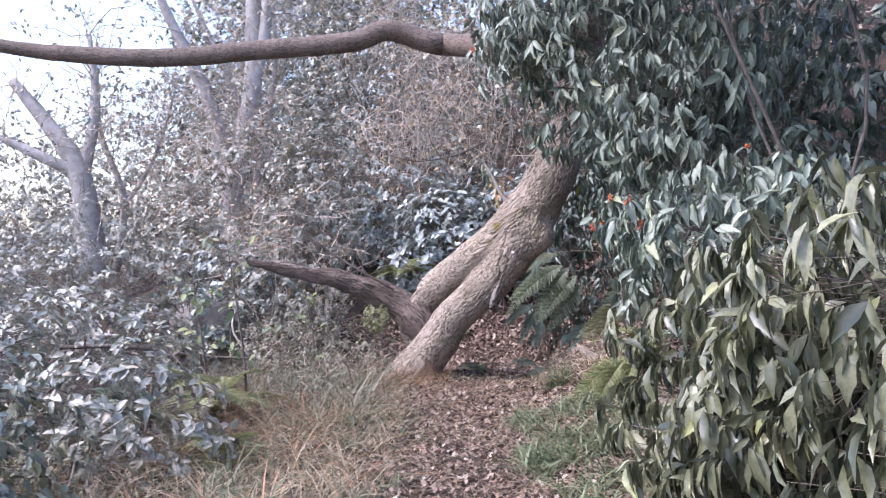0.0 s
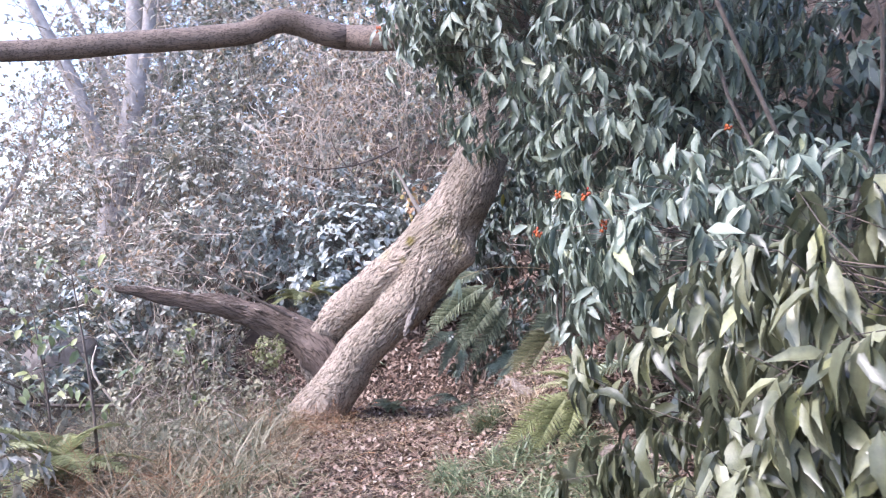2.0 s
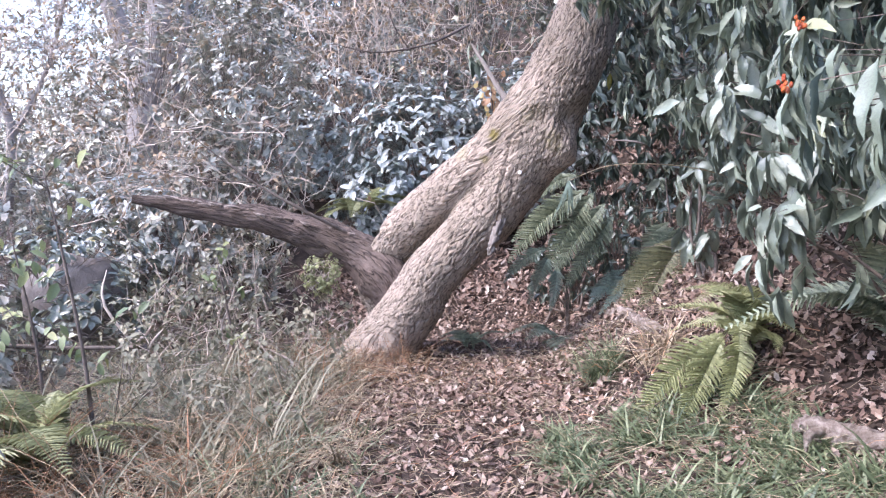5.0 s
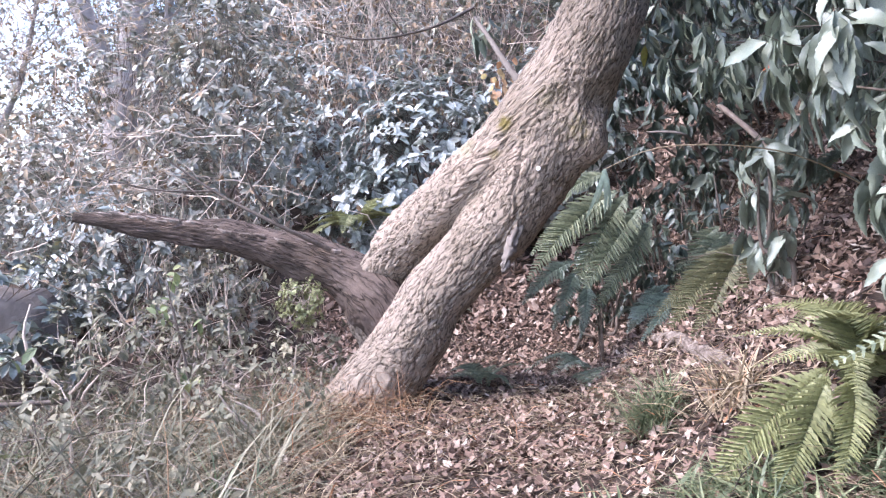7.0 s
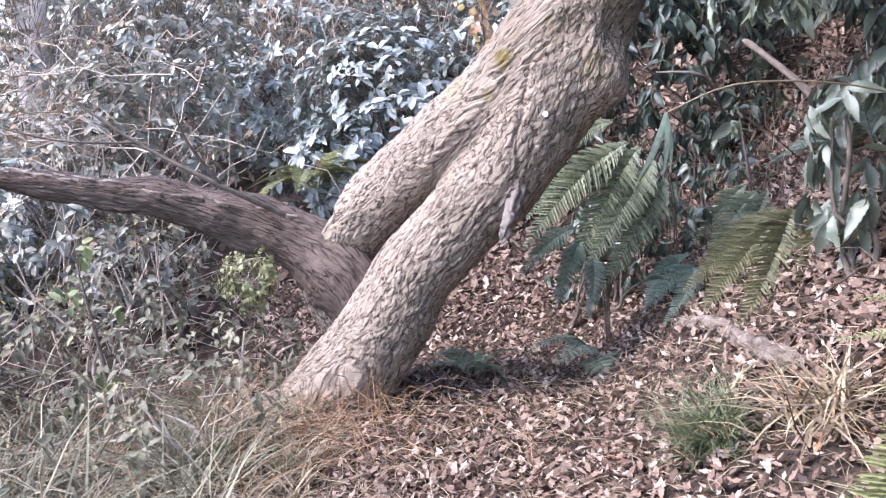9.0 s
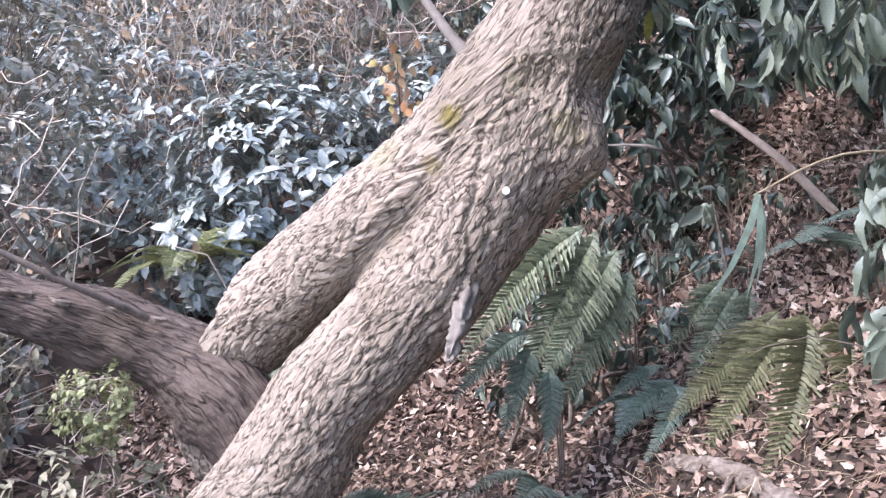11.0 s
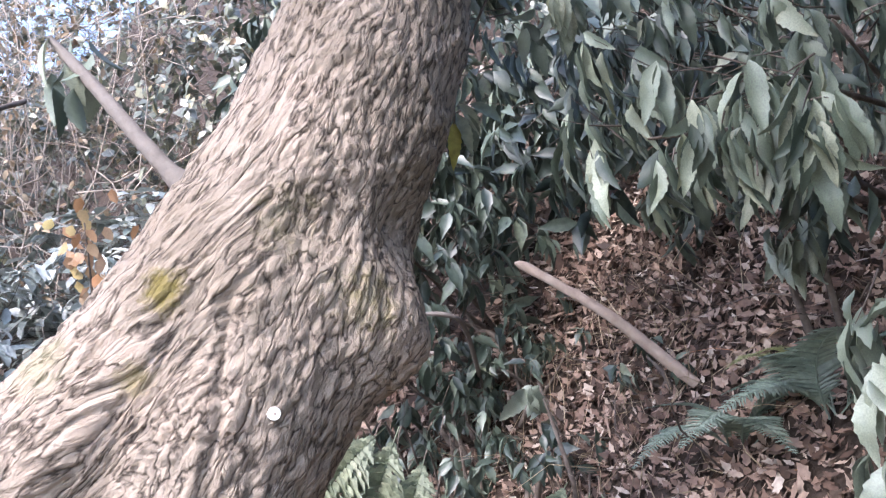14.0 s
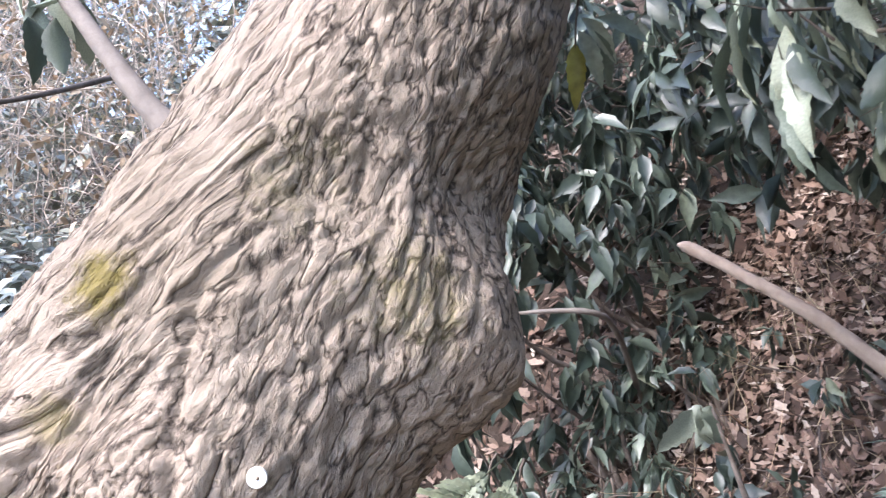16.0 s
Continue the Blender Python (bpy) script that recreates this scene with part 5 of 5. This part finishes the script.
fallen("rotten_branch", "broken pale wood lying in grass by the path", [(1.76, 7.52, 0.27), (1.8, 7.38, 0.32), (1.86, 7.12, 0.35), (1.97, 6.85, 0.41)], [0.015, 0.055, 0.05, 0.03], ROTTEN, 0.035, 26,
       [([(1.83, 7.25, 0.34), (1.72, 7.2, 0.35), (1.66, 7.1, 0.3)], [0.03, 0.022, 0.006])])
fallen("dead_branch", "dark dead branch lying in the thicket", [(-1.7, 9.3, 0.32), (-2.3, 9.2, 0.33), (-3.0, 9.0, 0.42), (-3.6, 8.9, 0.4)], [0.012, 0.016, 0.02, 0.022], TWIG, 0.003, 10,
       [([(-2.3, 9.2, 0.33), (-2.6, 9.0, 0.55), (-2.9, 8.8, 0.62)], [0.011, 0.008, 0.003]), ([(-2.6, 9.1, 0.37), (-2.3, 8.8, 0.2), (-2.1, 8.5, 0.05)], [0.01, 0.008, 0.005])])
fallen("dead_branch", "thin dark branch reaching over the dead limb", [(-0.55, 10.75, 0.98), (-0.85, 10.6, 1.15), (-1.25, 10.55, 1.38), (-1.7, 10.5, 1.72)], [0.016, 0.013, 0.009, 0.004], TWIG, 0.002, 10,
       [([(-0.85, 10.6, 1.15), (-1.0, 10.5, 1.4), (-1.05, 10.45, 1.62)], [0.010, 0.007, 0.003]), ([(-1.25, 10.55, 1.38), (-1.6, 10.4, 1.4), (-2.0, 10.3, 1.52)], [0.007, 0.005, 0.002])])
fallen("dead_branch", "thin bare twig hanging in front of the slope", [(0.5, 13.0, 3.0), (0.1, 12.6, 2.75), (-0.4, 12.3, 2.62), (-0.8, 12.2, 2.68)], [0.014, 0.011, 0.008, 0.003], TWIG, 0.002, 8,
       [([(-0.1, 12.5, 2.68), (-0.25, 12.4, 2.9), (-0.3, 12.4, 3.1)], [0.008, 0.006, 0.002])])

bm = bmesh.new()
bmesh.ops.create_icosphere(bm, subdivisions=4, radius=1.0)
for vert in bm.verts:
    c = vert.co.copy()
    vert.co = Vector((c.x * 0.42, c.y * 0.34, c.z * 0.26)) * (1 + 0.22 * noise.noise(c * 1.6) + 0.06 * noise.noise(c * 6))
me = bpy.data.meshes.new("boulder")
bm.to_mesh(me)
bm.free()
for poly in me.polygons:
    poly.use_smooth = True
me.materials.append(STONE)
rock = tagged(new("boulder", me), "weathered grey boulder half hidden in the thicket", "rock")
rock.location = (-2.75, 10.9, gz(-2.75, 10.9) + 0.42)
rock.scale = (1, 1, 1.6)

# orange autumn twig behind the trunk
t = thing("autumn_shoot", (0.85, 13.4, gz(0.85, 13.4)), "leafy shoot with orange and yellow autumn leaves", "shoot")
inv = Matrix.Translation(t.location).inverted()
v, f = tube([(0.85, 13.4, gz(0.85, 13.4) - 0.05), (0.8, 13.1, 1.6), (0.72, 12.8, 2.4)], [0.012, 0.009, 0.004], 7, 6)
ob = child("stem", mesh_of("stem", v, f, TWIG), t)
ob.matrix_parent_inverse = inv
n = 34
q = np.array([0.74, 12.85, 2.28]) + R.normal(size=(n, 3)) * np.array([0.09, 0.08, 0.12])
shared = mesh_of("leaf", SHAPES["broad"][0] * np.array([0.34, 1, 1]), SHAPES["broad"][1], leaf_material("autumn_leaf", [(0, (0.42, 0.19, 0.07)), (0.6, (0.56, 0.37, 0.24)), (1, (0.5, 0.39, 0.14))], 0.5, 0.4, 0.25, True))
for k in range(n):
    ob = child("leaf", shared, t)
    ob.matrix_parent_inverse = inv
    ob.matrix_basis = Matrix.Translation(q[k]) @ pose(0, 0, 0, R.uniform(-120, -40), R.uniform(-40, 40), R.uniform(-60, 60)) @ Matrix.Diagonal((0.075, 0.075, 0.075, 1))


# leaf sprig hanging beside the upper trunk
sprig = thing("aucuba_sprig", (1.72, 10.6, 2.75), "hanging sprig with one yellowing leaf among dark leaves", "sprig")
inv = Matrix.Translation(sprig.location).inverted()
v, f = tube([(1.72, 10.6, 2.75), (1.62, 10.66, 2.55), (1.55, 10.69, 2.36), (1.53, 10.7, 2.24)], [0.005, 0.004, 0.003, 0.002], 6, 5)
ob = child("stem", mesh_of("stem", v, f, TWIG), sprig)
ob.matrix_parent_inverse = inv
YELLOWLEAF = leaf_material("yellowing_leaf", [(0, (0.3, 0.27, 0.05)), (1, (0.36, 0.33, 0.08))], 0.4, 0.5, 0.3, True)
for k, (dx, dy, dz) in enumerate([(-0.12, -0.1, -1), (0.3, -0.2, -1), (0.75, -0.1, -0.9), (-0.35, 0.4, -1), (0.5, 0.3, -1), (0.9, -0.3, -0.4)]):
    v, f = leaves("serrate", np.array([[1.53 + 0.012 * k, 10.7, 2.25 + 0.03 * (k % 3)]]), np.array([[dx, dy, dz]]), np.array([[-0.3, -1, 0.3]]), np.array([0.14 - 0.008 * (k % 3)]), np.array([0.021]))
    ob = child("leaf", mesh_of("leaf", v, f, YELLOWLEAF if k == 0 else AUCUBA_ONE), sprig, "yellowing leaf" if k == 0 else "")
    ob.matrix_parent_inverse = inv


# ---- ground cover ----
def cover(name, label, category, kind, mat, xy, along, face, length, width, lift=0.0):
    z = ground_z(xy[:, 0], xy[:, 1]) + lift
    v, f = leaves(kind, np.column_stack([xy, z]), along, face, length, width)
    return tagged(new(name, mesh_of(name, v, f, mat)), label, category, kind="stuff")


def field(n, x0, x1, y0, y1, patch=0.0, shift=0.0):
    """Scattered places, thinned by patches."""
    p = np.column_stack([R.uniform(x0, x1, n), R.uniform(y0, y1, n)])
    if patch:
        k = wave(p[:, 0] * 1.6 + shift, p[:, 1] * 1.6 - shift) + 0.5 * R.random_sample(n) > patch
        p = p[k]
    return p


def litter(n, x0, x1, y0, y1, size, name="leaf_litter", mat=LITTER):
    p = field(n, x0, x1, y0, y1)
    n = len(p)
    along = rand_dirs(n) * np.array([1, 1, 0.25])
    # leaves lie along the slope
    e = 0.05
    gx1 = (ground_z(p[:, 0] + e, p[:, 1]) - ground_z(p[:, 0] - e, p[:, 1])) / (2 * e)
    gy1 = (ground_z(p[:, 0], p[:, 1] + e) - ground_z(p[:, 0], p[:, 1] - e)) / (2 * e)
    up = unit(np.column_stack([-gx1, -gy1, np.ones(n)]))
    along = along - up * (along * up).sum(1, keepdims=True) + up * R.uniform(-0.05, 0.35, (n, 1))
    face = up + 0.45 * rand_dirs(n)
    length = size * R.uniform(0.5, 1.4, n)
    return cover(name, "layer of brown and pale dead leaves on the ground", "leaf litter", "dead", mat, p, along, face, length, length * R.uniform(0.13, 0.42, n), R.uniform(0.004, 0.03, n))


litter(18000, -0.5, 2.0, 3.0, 9.5, 0.043)
litter(30000, -0.9, 3.6, 9.0, 13.0, 0.041)
litter(6000, -0.7, 1.4, -2.5, 3.2, 0.06)
litter(6500, -5.0, -0.4, 4.0, 13.0, 0.07)
litter(6000, 0.0, 4.6, 12.2, 15.5, 0.07)
litter(3000, -4.0, 7.0, 12.5, 20.0, 0.1)
litter(20000, 1.8, 4.0, 4.0, 12.5, 0.05)
litter(3500, -6.0, 5.0, -7.0, 3.2, 0.09)


def grass(tufts, per, x0, x1, y0, y1, mat, length, width, label, lean=0.8, patch=0.0, shift=0.0, spread=0.03):
    """Tufts of blades that lean outwards from their middles and bow over."""
    c = field(tufts, x0, x1, y0, y1, patch, shift)
    p = np.repeat(c, per, axis=0)
    n = len(p)
    p = p + R.normal(size=(n, 2)) * spread
    a = R.uniform(0, 2 * np.pi, n)
    out = np.column_stack([np.cos(a), np.sin(a), np.zeros(n)])
    along = out * (lean * R.uniform(0.1, 1.3, (n, 1))) + np.array([0, 0, 1.0]) + 0.15 * rand_dirs(n)
    face = -out + np.array([0, 0, 0.35]) + 0.3 * rand_dirs(n)
    size = np.repeat(R.uniform(0.6, 1.25, len(c)), per) * R.uniform(0.45, 1.2, n)
    return cover("grass", label, "grass", "grass", mat, p, along, face, length * size, width * R.uniform(0.6, 1.3, n), -0.005)


def stalks(n, x0, x1, y0, y1, mat, length, label, rise=0.35, patch=0.0, radius=0.0013):
    """Thin dry stems lying and leaning across each other."""
    p = field(n, x0, x1, y0, y1, patch, 5.0)
    n = len(p)
    s = np.column_stack([p, ground_z(p[:, 0], p[:, 1]) + R.uniform(0.0, 0.1, n)])
    way = rand_dirs(n) * np.array([1, 1, 0.2]) + np.array([0, 0, 1.0]) * (rise * R.uniform(0.0, 2.0, (n, 1)))
    v, f, _ = strands(s, way, length * R.uniform(0.4, 1.4, n), radius * R.uniform(0.6, 1.4, n), 0.22, 3, 3, 0.25)
    return tagged(new("dry_stalks", mesh_of("dry_stalks", v, f, mat)), label, "dry stalks", kind="stuff")


grass(250, 18, -2.4, -0.25, 3.8, 8.2, STRAW, 0.24, 0.0042, "dry straw-coloured grass beside the path", 0.9, 0.0)
grass(190, 18, -2.4, -0.35, 8.0, 10.4, STRAW, 0.22, 0.0038, "dry tangled grass round the foot of the tree", 0.9)
grass(240, 16, -2.8, -0.4, 4.5, 10.6, GRASS, 0.27, 0.004, "greyish green grass among dry stalks", 0.8, 0.1, 4.0)
grass(230, 30, 0.72, 1.85, 6.3, 8.3, GRASS, 0.17, 0.0058, "tufts of green sedge along the path", 1.0, -0.2, 1.0)
grass(60, 26, 0.7, 1.5, 4.6, 6.4, GRASS, 0.2, 0.005, "small tufts of green sedge by the path", 1.0, 0.1, 1.0)
grass(13, 40, 1.12, 1.3, 9.0, 9.3, GRASS, 0.28, 0.0035, "tuft of bluish sedge on the litter", 0.8)
grass(7, 30, 1.44, 1.6, 8.72, 9.0, STRAW, 0.34, 0.005, "bleached drooping grass tuft", 1.1)
grass(120, 16, -2.1, -0.55, 7.2, 10.0, HERB, 0.42, 0.004, "long fine greyish grass beside the tree", 0.7)
stalks(110, 2.2, 3.2, 10.7, 11.9, STRAW, 0.45, "dry stalks standing on the bank", 1.2, 0.0, 0.0022)
grass(150, 16, -1.6, 0.0, 4.3, 8.5, GRASS, 0.15, 0.004, "short green grass at the path's edge", 0.9)
grass(60, 18, -2.6, -0.4, -1.5, 4.0, STRAW, 0.3, 0.003, "dry grass along the path", 0.9)
stalks(2600, -2.6, -0.2, 4.0, 10.7, STRAW, 0.5, "tangle of dry grass stalks beside the path", radius=0.002)
stalks(330, -1.1, 0.1, 9.5, 10.35, RUSSET, 0.42, "reddish dry stalks at the tree's foot", 0.5, 0.0, 0.0024)
stalks(420, -1.8, -0.7, 6.0, 8.0, RUSSET, 0.6, "long orange-brown dry stalks beside the path", 0.35, 0.0, 0.0026)
stalks(900, -3.6, -1.4, 7.0, 11.5, TWIG, 0.8, "tangle of thin dark twigs in the thicket", 0.3, 0.0, 0.0035)
stalks(3400, -0.4, 1.9, 5.5, 10.6, STRAW, 0.16, "short dry stalks strewn over the path", 0.05, 0.0, 0.002)
stalks(2400, -0.4, 3.0, 3.0, 12.0, STRAW, 0.2, "thin dry stalks among dead leaves", 0.05, 0.0, 0.002)
stalks(160, 1.3, 3.4, 6.5, 12.2, TWIG, 0.6, "broken twigs lying on the bank", 0.12, 0.0, 0.004)
